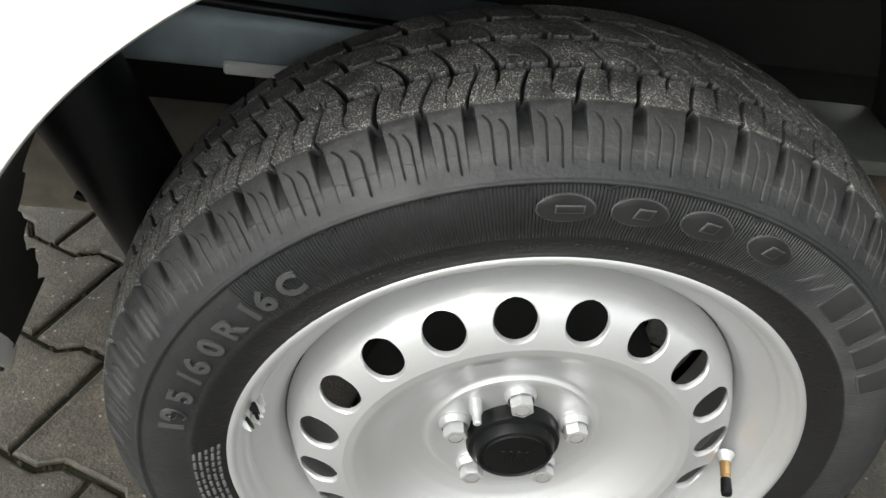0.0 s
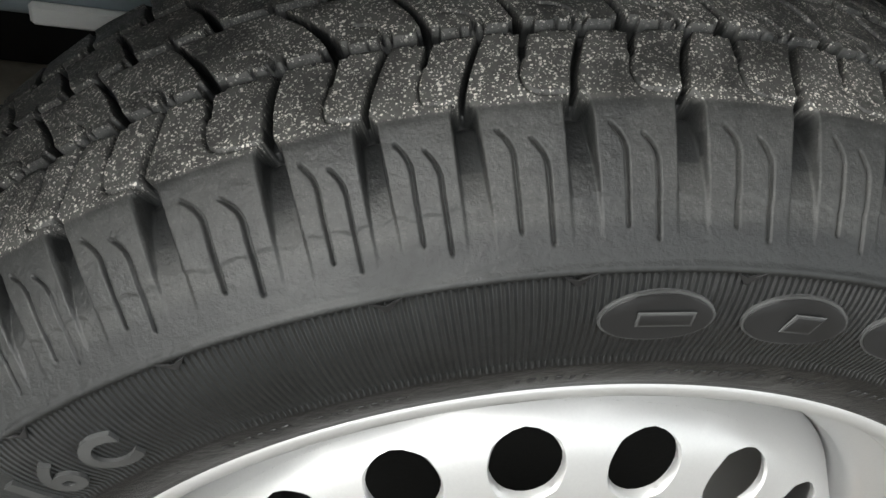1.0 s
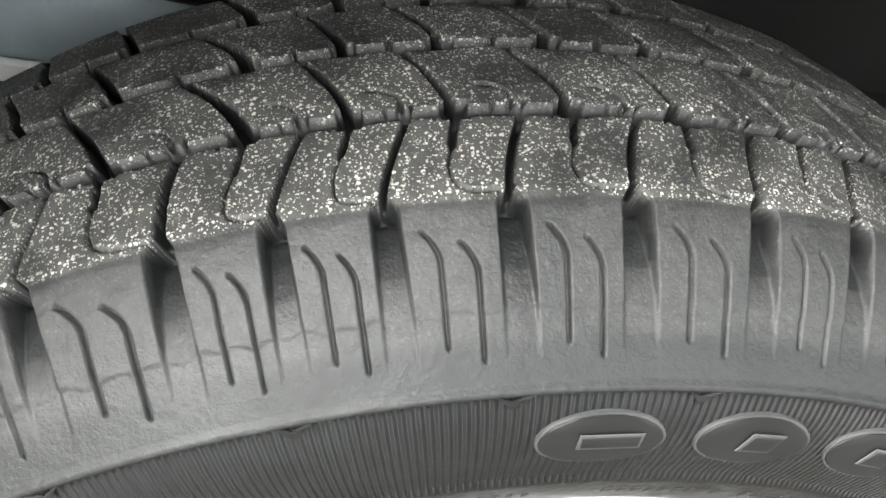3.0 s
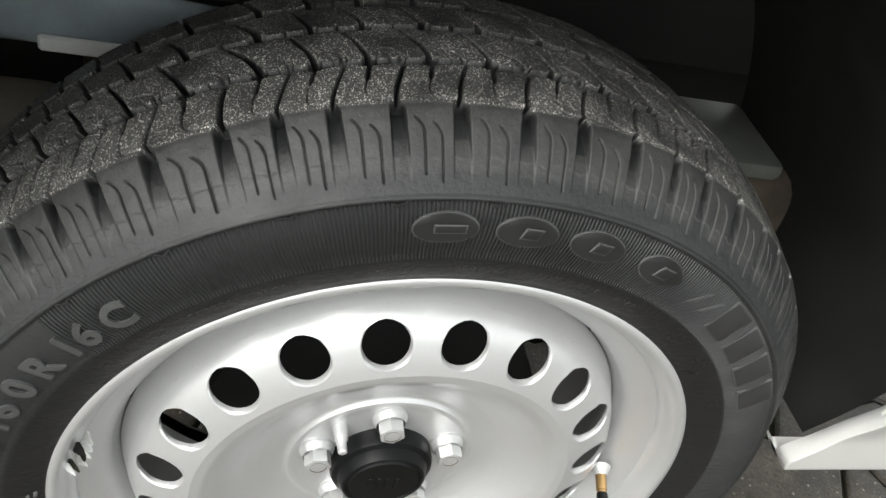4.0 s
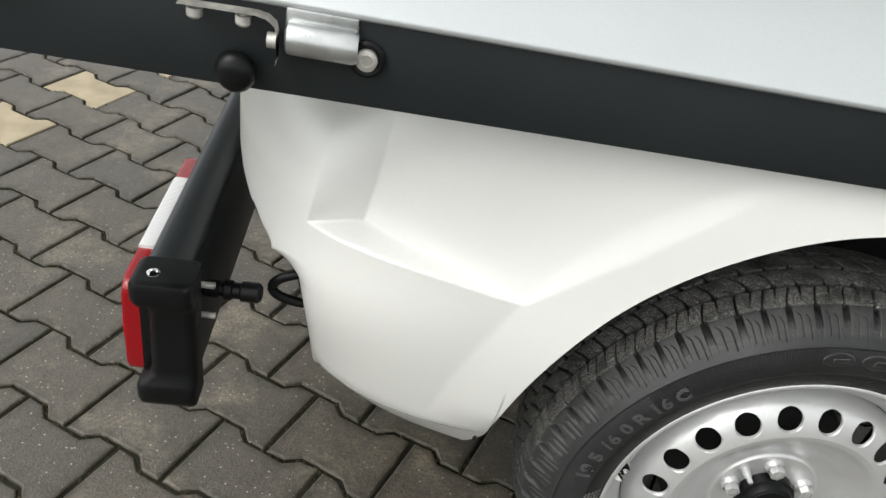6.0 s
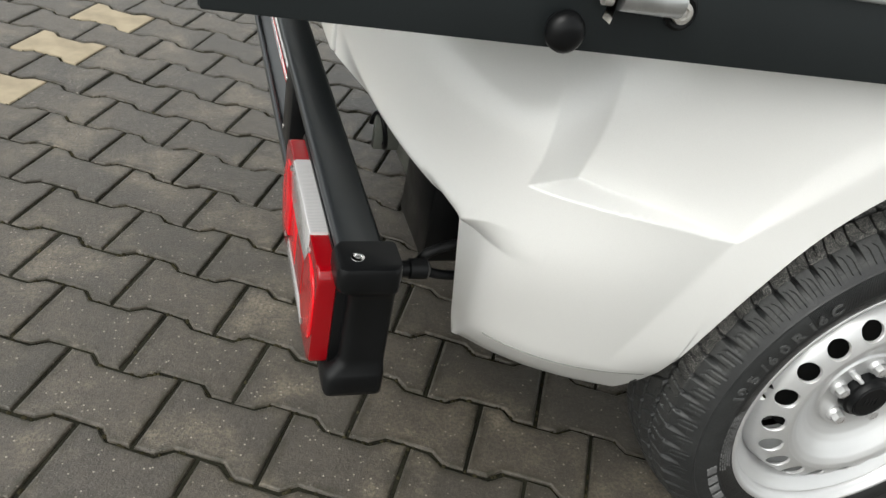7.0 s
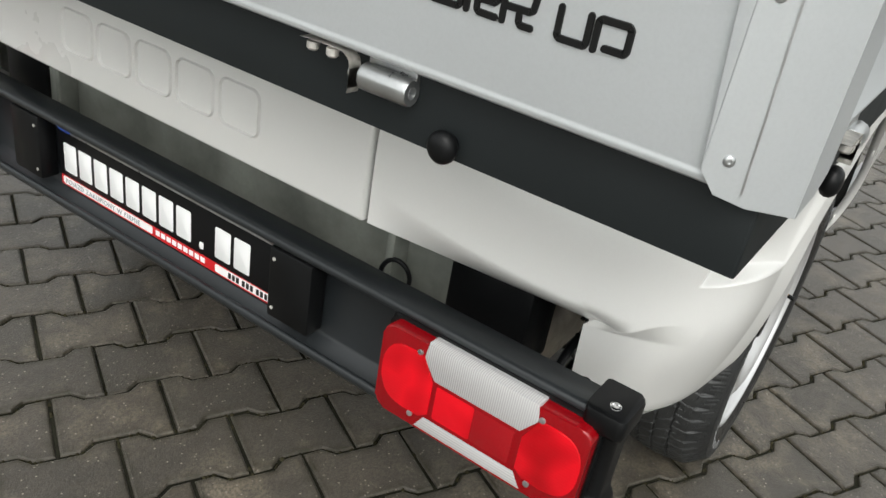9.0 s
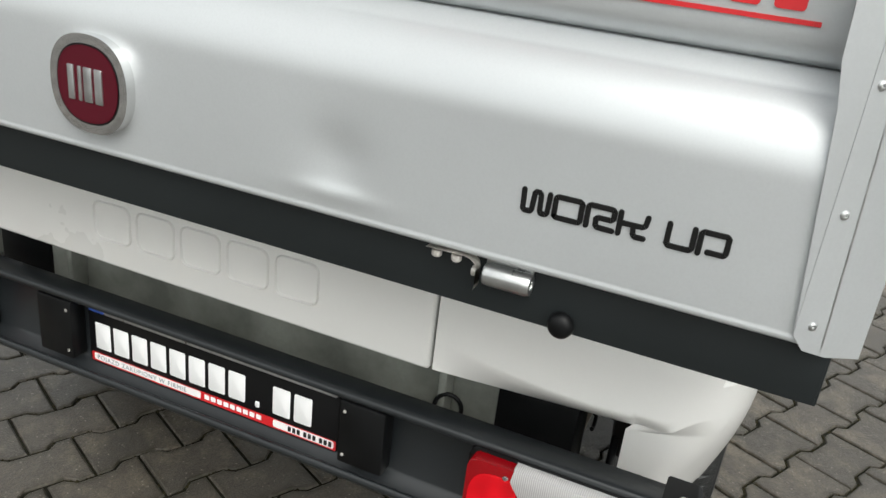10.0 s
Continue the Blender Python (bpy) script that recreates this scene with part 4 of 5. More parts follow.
    part("valve_cap", lathe_bm([(0.0044, 0.023), (0.0047, 0.034), (0.0040, 0.037), (0, 0.037)], v0, ax, 16), black_plastic, wheel)
    # scraped residue where a balance weight was stuck
    random.seed(4)
    for k in range(9):
        a = radians(168 + random.uniform(-3.0, 4.5))
        r = 0.2065 + random.uniform(-0.006, 0.008)
        yv = float(np.interp(r, [0.1985, 0.203, 0.2055, 0.2085, 0.2125, 0.2165], [0.021, 0.0135, 0.0085, 0.0045, 0.0008, -0.0008])) - 0.0008
        o = [(random.uniform(0.002, 0.006) * math.cos(t), random.uniform(0.002, 0.006) * math.sin(t)) for t in np.linspace(0, 6.28, 9)[:-1]]
        bm = prism_bm(o, lambda u, v, d: Vector(((r + u) * math.cos(a + v / r), yv - d + u * 0.9, WZ + (r + u) * math.sin(a + v / r))), 0.0012)
        part("weight_residue", bm, (white_plastic, joint_sand, white_sheet)[k % 3] if k != 4 else black_plastic, wheel)


rim()


# ---------------------------------------------------------------- bumper, lamp, number plate
bumper = empty("rear_bumper", truck, "dark grey steel channel bumper beam")
XB0, XB1, ZB0, ZB1 = -0.783, -0.731, 0.370, 0.539
sec = [(XB1, ZB0), (XB1, ZB1 - 0.006), (XB1 - 0.006, ZB1)]
sec += [(XB0 + 0.010, ZB1)]
sec += [(XB0 + 0.0065 - 0.0065 * math.sin(t), ZB1 - 0.0075 + 0.0075 * math.cos(t)) for t in np.linspace(0.4, math.pi * 0.93, 8)]
sec += [(XB0 + 0.008, ZB1 - 0.012), (XB0 + 0.034, ZB1 - 0.012), (XB0 + 0.038, ZB1 - 0.018), (XB0 + 0.038, ZB0 + 0.030), (XB0 + 0.034, ZB0 + 0.022), (XB0 + 0.011, ZB0 + 0.010)]
sec += [(XB0 + 0.0055 - 0.0055 * math.cos(t), ZB0 + 0.011 + 0.0075 * math.sin(t)) for t in np.linspace(math.pi * 0.8, -0.5, 9)]
sec += [(XB0 + 0.006, ZB0)]
bm = prism_bm(sec, lambda u, v, d: Vector((u, 0.052 + d, v)), 2 * (MID - 0.052))
part("beam", bm, bumper_grey, bumper, "dark grey channel beam", 62)
for s in (0, 1):
    f = (lambda y: y + 0.0135) if s == 0 else (lambda y: 2 * MID - y - 0.0135)
    levels = []
    for z, back, side, r in ((ZB0 - 0.006, 0.008, 0.006, 0.006), (ZB0 - 0.003, 0.002, 0.002, 0.008), (ZB0 + 0.004, 0.0, 0.0, 0.010), (ZB0 + 0.020, 0.0, 0.0, 0.010), (ZB0 + 0.027, 0.003, 0.002, 0.010), (ZB0 + 0.036, 0.013, 0.007, 0.012),
                             (ZB0 + 0.046, 0.016, 0.008, 0.012), (ZB1 - 0.040, 0.016, 0.008, 0.012), (ZB1 - 0.031, 0.013, 0.006, 0.012), (ZB1 - 0.026, 0.003, 0.001, 0.010), (ZB1 - 0.020, 0.0, 0.0, 0.010), (ZB1 - 0.002, 0.0, 0.0, 0.010), (ZB1 + 0.003, 0.002, 0.002, 0.009), (ZB1 + 0.0048, 0.006, 0.006, 0.006)):
        levels.append((z, rounded(XB0 - 0.006 + back, XB1 + 0.010, 0.008 + side, 0.060, r)))
    bm = loft_bm(levels, lambda u, v, d: Vector((u, f(v), d)))
    part("end_cap", bm, black_plastic, bumper, "black plastic bumper end cap")
    part("cap_screw", lathe_bm([(0.0075, 0.0), (0.007, 0.0016), (0.0045, 0.0024), (0.004, 0.0008), (0, 0.0008)], (-0.766, f(0.031), ZB1 + 0.0042), (0, 0, 1), 24), chrome, bumper)
    for z in (0.50, 0.455):
        part("bolt_end", lathe_bm([(0.004, 0), (0.004, 0.02), (0, 0.021)], (XB1, f(0.075), z), (1, 0, 0), 10), zinc, bumper)


def lamp(s):
    f = (lambda y: y + 0.0165) if s == 0 else (lambda y: 2 * MID - y - 0.0165)
    thing = empty("tail_lamp", truck, "red and clear rectangular tail lamp")
    X = -0.782
    to3 = lambda u, v, d: Vector((X - d, f(u), v + 0.009))
    y0, y1, z0, z1 = 0.031, 0.327, 0.381, 0.513
    part("housing", prism_bm(rounded(y0 - 0.003, y1 + 0.005, z0 - 0.004, z1 + 0.007, 0.016), lambda u, v, d: Vector((X + 0.032 - d, f(u), v + 0.009)), 0.034, 0.004), black_plastic, thing)
    part("red_lens", prism_bm(rounded(y0, y1, z0, z1, 0.015, 8), to3, 0.022, 0.0035, seg=3), red_lens, thing, "red ribbed lens")
    # clear insets along the top and the foot
    o = [(0.100, 0.516), (0.258, 0.516), (0.262, 0.492), (0.242, 0.465), (0.116, 0.465), (0.096, 0.492)]
    part("clear_lens", prism_bm(o, to3, 0.0235, 0.004), clear_lens, thing, "clear ribbed lens")
    o = [(0.098, 0.383), (0.262, 0.383), (0.248, 0.405), (0.112, 0.405)]
    part("clear_lens", prism_bm(o, to3, 0.0230, 0.003), clear_strip, thing, "clear ribbed lens")
    part("reflector", prism_bm(rounded(0.122, 0.1785, 0.410, 0.461, 0.002), to3, 0.0226, 0.0015), red_dark, thing, "dark red reflector field")
    part("reflector", prism_bm(rounded(0.1795, 0.236, 0.410, 0.461, 0.002), to3, 0.0226, 0.0015), red_bright, thing, "bright red lens field")
    for yc, side in ((0.074, -1), (0.281, 1)):
        o = [(yc + side * 0.040 * math.copysign(abs(math.cos(t)) ** 0.8, math.cos(t)), 0.449 + 0.047 * math.copysign(abs(math.sin(t)) ** 0.8, math.sin(t))) for t in np.linspace(-math.pi / 2, math.pi / 2, 18)]
        o += [(yc - side * 0.020, 0.496), (yc - side * 0.038, 0.462), (yc - side * 0.038, 0.412), (yc - side * 0.026, 0.402)]
        part("round_lens", prism_bm(o, to3, 0.0238, 0.0012), red_bright, thing, "bright red round lens")
    for yc, zc in ((0.093, 0.497), (0.268, 0.497), (0.092, 0.398), (0.269, 0.398)):
        part("lens_screw", lathe_bm([(0.0042, 0.0215), (0.0042, 0.0235), (0.0026, 0.0242), (0, 0.0236)], (X, f(yc), zc + 0.009), (-1, 0, 0), 16), alu_edge, thing)


lamp(0)
lamp(1)

PX = -0.7535
plate = empty("number_plate", truck, "black advertising plate in a holder with a red and white foot strip")
to3 = lambda u, v, d: Vector((PX - d, u + 0.023, v + 0.004))
Y0, Y1 = 0.563, 1.081
part("holder", prism_bm(rounded(Y0 - 0.003, Y1 + 0.003, 0.392, 0.503, 0.006), lambda u, v, d: Vector((PX + 0.006 - d, u + 0.023, v + 0.004)), 0.0065, 0.0015), plate_black, plate)
part("silver_rim", prism_bm(rounded(Y0 + 0.002, Y1 - 0.035, 0.4985, 0.5055, 0.002), lambda u, v, d: Vector((PX + 0.002 - d, u + 0.023, v + 0.004)), 0.0045, 0.001), alu_edge, plate)
part("blue_tab", prism_bm(rounded(Y1 - 0.034, Y1, 0.4985, 0.5055, 0.002), lambda u, v, d: Vector((PX + 0.002 - d, u + 0.023, v + 0.004)), 0.0048, 0.001), print_blue, plate)
# eleven light bars in place of the plate's characters
for k in range(11):
    yc = 1.052 - 0.0418 * k - (0.006 if k > 8 else 0)
    wdt = 0.009 if k == 8 else 0.034
    hgt = 0.012 if k == 8 else 0.054
    part("plate_bar", prism_bm(rounded(yc - wdt / 2, yc + wdt / 2, 0.423, 0.423 + hgt, 0.003), to3, 0.0012, 0.0003), print_white, plate)
part("foot_strip", prism_bm(rounded(Y0, Y1, 0.3945, 0.413, 0.002), to3, 0.0010), print_red, plate)
part("foot_white", prism_bm(rounded(0.835, Y1 - 0.006, 0.3975, 0.4115, 0.003), to3, 0.0016), print_white, plate)
part("foot_white", prism_bm(rounded(Y0 + 0.004, 0.685, 0.3975, 0.4115, 0.003), to3, 0.0016), print_white, plate)
for k in range(9):
    yc = 0.822 - 0.0135 * k
    part("strip_bar", prism_bm(rounded(yc - 0.005, yc + 0.005, 0.400, 0.4095, 0.001), to3, 0.0014), print_white, plate)
for k in range(9):
    yc = 0.652 - 0.0088 * k - 0.004 * (k // 3)
    part("strip_bar", prism_bm(rounded(yc - 0.003, yc + 0.003, 0.3995, 0.4095, 0.001), to3, 0.0021), print_black, plate)


def writing(name, body, size, place, material, parent, spacing=1.0, out=0.0005):
    """Built-in font on a rear-facing surface; place is (x, left y, z)."""
    cu = bpy.data.curves.new(name, "FONT")
    cu.body, cu.size, cu.extrude, cu.space_character = body, size, out, spacing
    tmp = bpy.data.objects.new(name, cu)
    scene.collection.objects.link(tmp)
    me = bpy.data.meshes.new_from_object(tmp.evaluated_get(bpy.context.evaluated_depsgraph_get()))
    bpy.data.objects.remove(tmp)
    m = Matrix(((0, 0, -1, place[0]), (-1, 0, 0, place[1]), (0, 1, 0, place[2]), (0, 0, 0, 1)))
    me.transform(m)
    me.materials.append(material)
    ob = new(name, me)
    ob.parent = parent
    return ob


writing("strip_text", "POJAZD ZAKUPIONY W FIRMIE", 0.0125, (PX - 0.0018, 1.091, 0.4043), steel_blue, plate, 1.18)
for s in (0, 1):
    f = (lambda y: y) if s == 0 else (lambda y: 2 * MID - y)
    thing = empty("plate_lamp", truck, "black plastic number plate lamp")
    lo, hi = sorted((f(0.489), f(0.569)))
    part("housing", box_bm(-0.782, -0.748, lo, hi, 0.405, 0.522, 0.004, 2), black_plastic, thing)
    for z in (0.422, 0.504):
        part("screw", lathe_bm([(0.003, 0.0), (0.0028, 0.0012), (0, 0.0014)], (-0.782, f(0.559), z), (-1, 0, 0), 10), zinc, thing)

# behind the bumper: brackets, rear cross member, hose
part("cross_member", box_bm(-0.625, -0.56, 0.30, 2 * MID - 0.30, 0.43, 0.60, 0.02, 3), steel_olive, truck, "dull grey-green steel cross member")
for s in (0, 1):
    f = (lambda y: y) if s == 0 else (lambda y: 2 * MID - y)
    lo, hi = sorted((f(0.226), f(0.362)))
    part("bumper_bracket", box_bm(-0.632, -0.54, lo, hi, 0.40, 0.552, 0.006, 2), black_plastic, truck, "black steel bumper bracket")
    lo, hi = sorted((f(0.078), f(0.152)))
    part("corner_stay", box_bm(-0.566, -0.558, lo, hi, 0.42, 0.560, 0.003, 2), steel_olive, truck)
    lo, hi = sorted((f(0.44), f(0.455)))
    part("hanger", box_bm(-0.665, -0.625, lo, hi, 0.45, 0.585, 0.004, 2), steel_olive, truck)
part("socket_body", lathe_bm([(0.008, 0), (0.011, 0.003), (0.011, 0.018), (0.009, 0.020), (0.009, 0.024), (0.0125, 0.026), (0.0125, 0.034), (0.010, 0.036), (0.010, 0.044), (0.0125, 0.046), (0.0125, 0.066), (0.008, 0.070), (0, 0.070)], (XB1, 0.115, 0.475), (1, 0, 0), 24), black_plastic, truck, "black plug on a short bracket")
part("hose", tube_bm(bezier((-0.575, 0.17, 0.475), (-0.690, 0.16, 0.478), (-0.680, 0.16, 0.415), (-0.565, 0.17, 0.425), 20), 0.0065), black_plastic, truck, "black rubber hose")
part("cable_loop", tube_bm([(-0.668 + 0.004 * a, 0.434 + 0.022 * math.cos(a), 0.487 + 0.026 * math.sin(a)) for a in np.linspace(0, 6.0, 22)], 0.0038), black_plastic, truck)

# ---------------------------------------------------------------- tailgate fittings
mark = {o.name for o in bpy.data.objects}


def latch(base, rot, reach=0.020, left=-0.070, drop=0.0, handed=False):
    """Drop-side latch: bent strap, turned aluminium barrel, rubber buffer. Local x runs along the rail, y outwards, z up."""
    thing = empty("latch", truck, "worn zinc strap latch with an aluminium barrel")
    m = Matrix.Translation(base) @ Matrix.Rotation(rot, 4, "Z")
    objs = []
    own = bmesh.new()
    path = [(left, 0.036), (-0.012, 0.037), (-0.004, 0.0355), (0.002, 0.031), (0.004, 0.024), (0.004, 0.006), (0.003, 0.001)]
    pr = None
    for u, v in path:
        cur = [own.verts.new((u, -reach, v)), own.verts.new((u, 0.004 - reach * 0.5, v)), ]
        if pr:
            own.faces.new((pr[0], pr[1], cur[1], cur[0]))
        pr = cur
    bmesh.ops.solidify(own, geom=own.faces, thickness=0.004)
    objs.append(part("strap", own, zinc, thing, "worn zinc strap"))
    objs.append(part("barrel", lathe_bm([(0.0, 0), (0.0095, 0), (0.0125, 0.002), (0.0130, 0.006), (0.0130, 0.052), (0.0118, 0.056), (0.006, 0.056), (0.005, 0.050), (0, 0.050)], (0.009, -0.008 - drop, 0.021 - drop), (1, 0, 0), 10), alu_edge, thing, "ribbed aluminium barrel", ))
    objs.append(part("backing", box_bm(0.008, 0.064, -0.004, 0.002, 0.010, 0.042, 0.002, 2), alu_edge, thing))
    for u in (left + 0.012, -0.022):
        objs.append(part("rivet", lathe_bm([(0.006, 0), (0.006, 0.006), (0.004, 0.008), (0, 0.008)], (u, 0.006 - reach, 0.034), (0, 0, -1), 14), zinc, thing))
    objs.append(part("pivot", lathe_bm([(0.006, 0), (0.006, 0.007), (0, 0.008)], (0.003, -0.012, 0.018), (-1, 0, 0), 14), zinc, thing))
    for o in objs:
        if handed:                              # the strap at the other end of the barrel
            o.data.transform(Matrix.Translation((0.074, 0, 0)) @ Matrix.Scale(-1, 4, (1, 0, 0)))
            o.data.flip_normals()
        o.matrix_local = m
    return thing, m


def buffer(base, rot, s=1.0):
    q = Vector((0, -1, 0))
    q.rotate(Euler((0, 0, rot)))
    return part("buffer", lathe_bm([(s * a, s * b) for a, b in ((0.013, 0.0), (0.0135, 0.006), (0.0175, 0.009), (0.0195, 0.014), (0.0185, 0.020), (0.014, 0.0255), (0.007, 0.028), (0, 0.0285))], base, q, 32), black_plastic, truck, "round black rubber buffer")


latch((-0.640, BY - 0.001, 0.834), 0.0)
latch((0.204, BY - 0.001, 0.815), 0.0, handed=True)
latch((BX - 0.002, 0.325, 0.834), -math.pi / 2, 0.026, -0.058, 0.003)
latch((BX - 0.002, 2 * MID - 0.36, 0.834), -math.pi / 2, 0.026, -0.058, 0.003)
buffer((-0.668, BY, 0.823), 0.0, 0.84)
buffer((BX - 0.001, 0.220, 0.817), -math.pi / 2, 0.78)
buffer((BX - 0.001, 2 * MID - 0.220, 0.817), -math.pi / 2, 0.78)
part("eye_washer", lathe_bm([(0.014, 0), (0.0145, 0.004), (0.012, 0.006), (0.009, 0.005)], (-0.568, BY, 0.846), (0, -1, 0), 28), black_plastic, truck)
part("eye_screw", lathe_bm([(0.009, 0.003), (0.0085, 0.008), (0.005, 0.009), (0.004, 0.007), (0, 0.007)], (-0.568, BY, 0.846), (0, -1, 0), 20), zinc, truck)

# corner posts of sheet aluminium
for s in (0, 1):
    f = (lambda y: y + 0.013) if s == 0 else (lambda y: 2 * MID - y - 0.013)
    post = empty("corner_post", truck, "folded aluminium corner post with rivets")
    XP = TG - 0.006
    # rear leaf
    for o in ([(-0.084, 0.862), (-0.052, 0.862), (-0.030, 0.868), (-0.018, 0.884), (-0.018, 1.32), (-0.082, 1.32)],
              [(-0.0178, 0.886), (0.002, 1.09), (0.010, 1.13), (0.018, 1.32), (-0.0178, 1.32)]):
        part("rear_leaf", prism_bm(o, lambda u, v, d: Vector((XP + 0.004 - d + max(0.0, -0.018 - u) * 0.58, f(u), v)), 0.004, 0.0005), alu, post, "", 20)
    part("fold_line", prism_bm([(-0.048, 0.872), (-0.0465, 0.872), (-0.031, 1.30), (-0.0325, 1.30)], lambda u, v, d: Vector((XP - d + max(0.0, -0.018 - u) * 0.58, f(u), v)), 0.0006), alu_edge, post)
    o = [(XP + 0.038, 0.862), (XP + 0.100, 0.864), (XP + 0.130, 0.876), (XP + 0.132, 0.886), (XP + 0.132, 1.32), (XP + 0.038, 1.32)]
    part("side_leaf", prism_bm(o, lambda u, v, d: Vector((u, f(-0.084 + d), v)), 0.004, 0.0008), alu, post, "", 20)
    for z in (0.894, 1.003, 1.115, 1.225):
        yv = -0.033 + (z - 0.894) * 0.03
        part("rivet", lathe_bm([(0.0046, 0), (0.0044, 0.0010), (0.0032, 0.0022), (0.0017, 0.0024), (0.0014, 0.0008), (0, 0.0008)], (XP + max(0.0, -0.018 - yv) * 0.58, f(yv), z), (-1, -0.5 if s == 0 else 0.5, 0), 20), alu_edge, post, "pop rivet")
    part("rubber_end", box_bm(XP + 0.05, XP + 0.08, *sorted((f(-0.078), f(-0.052))), 0.868, 0.878, 0.002, 1), black_plastic, post)


# raised black words on the tailgate
def stroke_word(glyphs, place, h, width, material, parent, step):
    """Rounded strokes: each glyph is a few polylines in a unit square."""
    y = place[1]
    for g in glyphs:
        if g:
            bm = bmesh.new()
            wd = g[0]
            for line in g[1:]:
                pts = []
                for (u, v), (u2, v2) in zip(line, line[1:]):
                    k = 5
                    pts += [(u + (u2 - u) * i / k, v + (v2 - v) * i / k) for i in range(k)]
                pts.append(line[-1])
                own = bmesh.new()
                pr = None
                for i, (u, v) in enumerate(pts):
                    a, b = pts[max(i - 1, 0)], pts[min(i + 1, len(pts) - 1)]
                    dx, dz = (b[0] - a[0]) * wd, (b[1] - a[1]) * h
                    l = math.hypot(dx, dz) or 1
                    nx, nz = -dz / l * width / 2, dx / l * width / 2
                    c0, c1 = y - u * wd, place[2] + v * h
                    cur = [own.verts.new((place[0], c0 - nx, c1 + nz)), own.verts.new((place[0] - 0.0016, c0 - nx * 0.85, c1 + nz * 0.85)), own.verts.new((place[0] - 0.0016, c0 + nx * 0.85, c1 - nz * 0.85)), own.verts.new((place[0], c0 + nx, c1 - nz))]
                    if pr:
                        for q in range(3):
                            own.faces.new((pr[q], pr[q + 1], cur[q + 1], cur[q]))
                    pr = cur
                join(bm, own)
                for u, v in (line[0], line[-1]):
                    lathe_bm([(width / 2, 0), (width / 2 * 0.9, 0.0016), (0, 0.0016)], (place[0], y - u * wd, place[2] + v * h), (-1, 0, 0), 12, bm)
            part("letter", bm, material, parent)
            y -= wd + step
        else:
            y -= 0.0150


r_ = 0.09
W_ = (0.028, [(0, 1), (0.02, 0.10), (0.08, 0), (0.30, 0), (0.37, 0.10), (0.41, 0.90), (0.47, 1), (0.60, 1), (0.66, 0.90), (0.68, 0.10), (0.74, 0), (0.90, 0), (0.97, 0.10), (1, 1)])
O_ = (0.028, [(0, r_), (0, 1 - r_), (r_, 1), (1 - r_, 1), (1, 1 - r_), (1, r_), (1 - r_, 0), (r_, 0), (0, r_)])
R_ = (0.027, [(0, 0), (0, 1 - r_), (r_, 1), (1 - r_, 1), (1, 1 - r_), (1, 0.58), (0.92, 0.48), (0.42, 0.48), (0.34, 0.40), (0.36, 0.10), (0.44, 0.02), (1, 0)])
K_ = (0.027, [(0, 0), (0, 1)], [(0, 0.52), (0.85, 0.52), (0.96, 0.62), (1, 1)], [(0.52, 0.5), (0.54, 0.12), (0.62, 0), (0.95, 0)])
U_ = (0.0245, [(0, 1), (0, r_), (r_, 0), (1 - r_, 0), (1, r_), (1, 1)])
P_ = (0.026, [(0, 0), (0, 1 - r_), (r_, 1), (1 - r_, 1), (1, 1 - r_), (1, 0.22), (0.92, 0.12), (0.34, 0.12)])
sign = empty("tailgate_lettering", truck, "raised black lettering reading WORK UP")
stroke_word([W_, O_, R_, K_, None, U_, P_], (TG, 0.2800, 0.9375), 0.0215, 0.0060, print_black, sign, 0.0064)

# round maker's badge: plain shapes
badge = empty("round_badge", truck, "chrome ringed dark red badge")
bc = (TG, 0.854, 0.962)
sq = lambda r, n=64: [(bc[1] + r * 1.03 * math.copysign(abs(math.cos(t)) ** 0.85, math.cos(t)), bc[2] + r * math.copysign(abs(math.sin(t)) ** 0.85, math.sin(t))) for t in np.linspace(0, 2 * math.pi, n, endpoint=False)]
part("chrome_ring", prism_bm(sq(0.060), on_rear(TG), 0.015, 0.0068, seg=8), chrome, badge, "chrome ring")
# dark reflection at the chrome's inner edge, put in as a black ring
part("ring_gap", prism_bm(sq(0.0488), on_rear(TG - 0.0138), 0.0014, 0.0004), plate_black, badge)
part("red_field", prism_bm(sq(0.0465), on_rear(TG - 0.0138), 0.0022, 0.0008), badge_red, badge, "dark red enamel field")
for k, wv in enumerate((0.010, 0.0055, 0.013, 0.012)):
    yc = bc[1] + 0.0255 - (0, 0.0145, 0.0275, 0.0445)[k]
    part("badge_bar", prism_bm(rounded(yc - wv / 2, yc + wv / 2, bc[2] - 0.021, bc[2] + 0.021, 0.0012), on_rear(TG - 0.0159), 0.0015, 0.0005), alu_edge, badge)

# red printed line on the upper board, as bars
XU = TG + 0.046
for k in range(11):
    yc = 0.475 - 0.040 * k
    part("print_bar", prism_bm(rounded(yc - 0.014, yc + 0.014, 1.160, 1.195 if k % 3 else 1.21, 0.004), on_rear(XU), 0.0008), print_red, truck)
part("print_underline", prism_bm(rounded(0.045, 0.495, 1.149, 1.1535, 0.001), on_rear(XU), 0.0008), print_red, truck)


bedded(since(mark))


# ---------------------------------------------------------------- moulded writing on the tyre
def on_tyre(a, r, lift=0.0):
    """Place and frame on the outer sidewall at angle a (radians) and radius r."""
    yv = float(np.interp(r, [0.218, 0.226, 0.238, 0.250, 0.260, 0.268, 0.276], [0.0005, -0.0042, -0.0085, -0.0108, -0.0117, -0.0112, -0.0090]))
    if r > 0.2445:
        yv += 0.0012
    return Vector((r * math.cos(a), yv - lift, WZ + r * math.sin(a)))


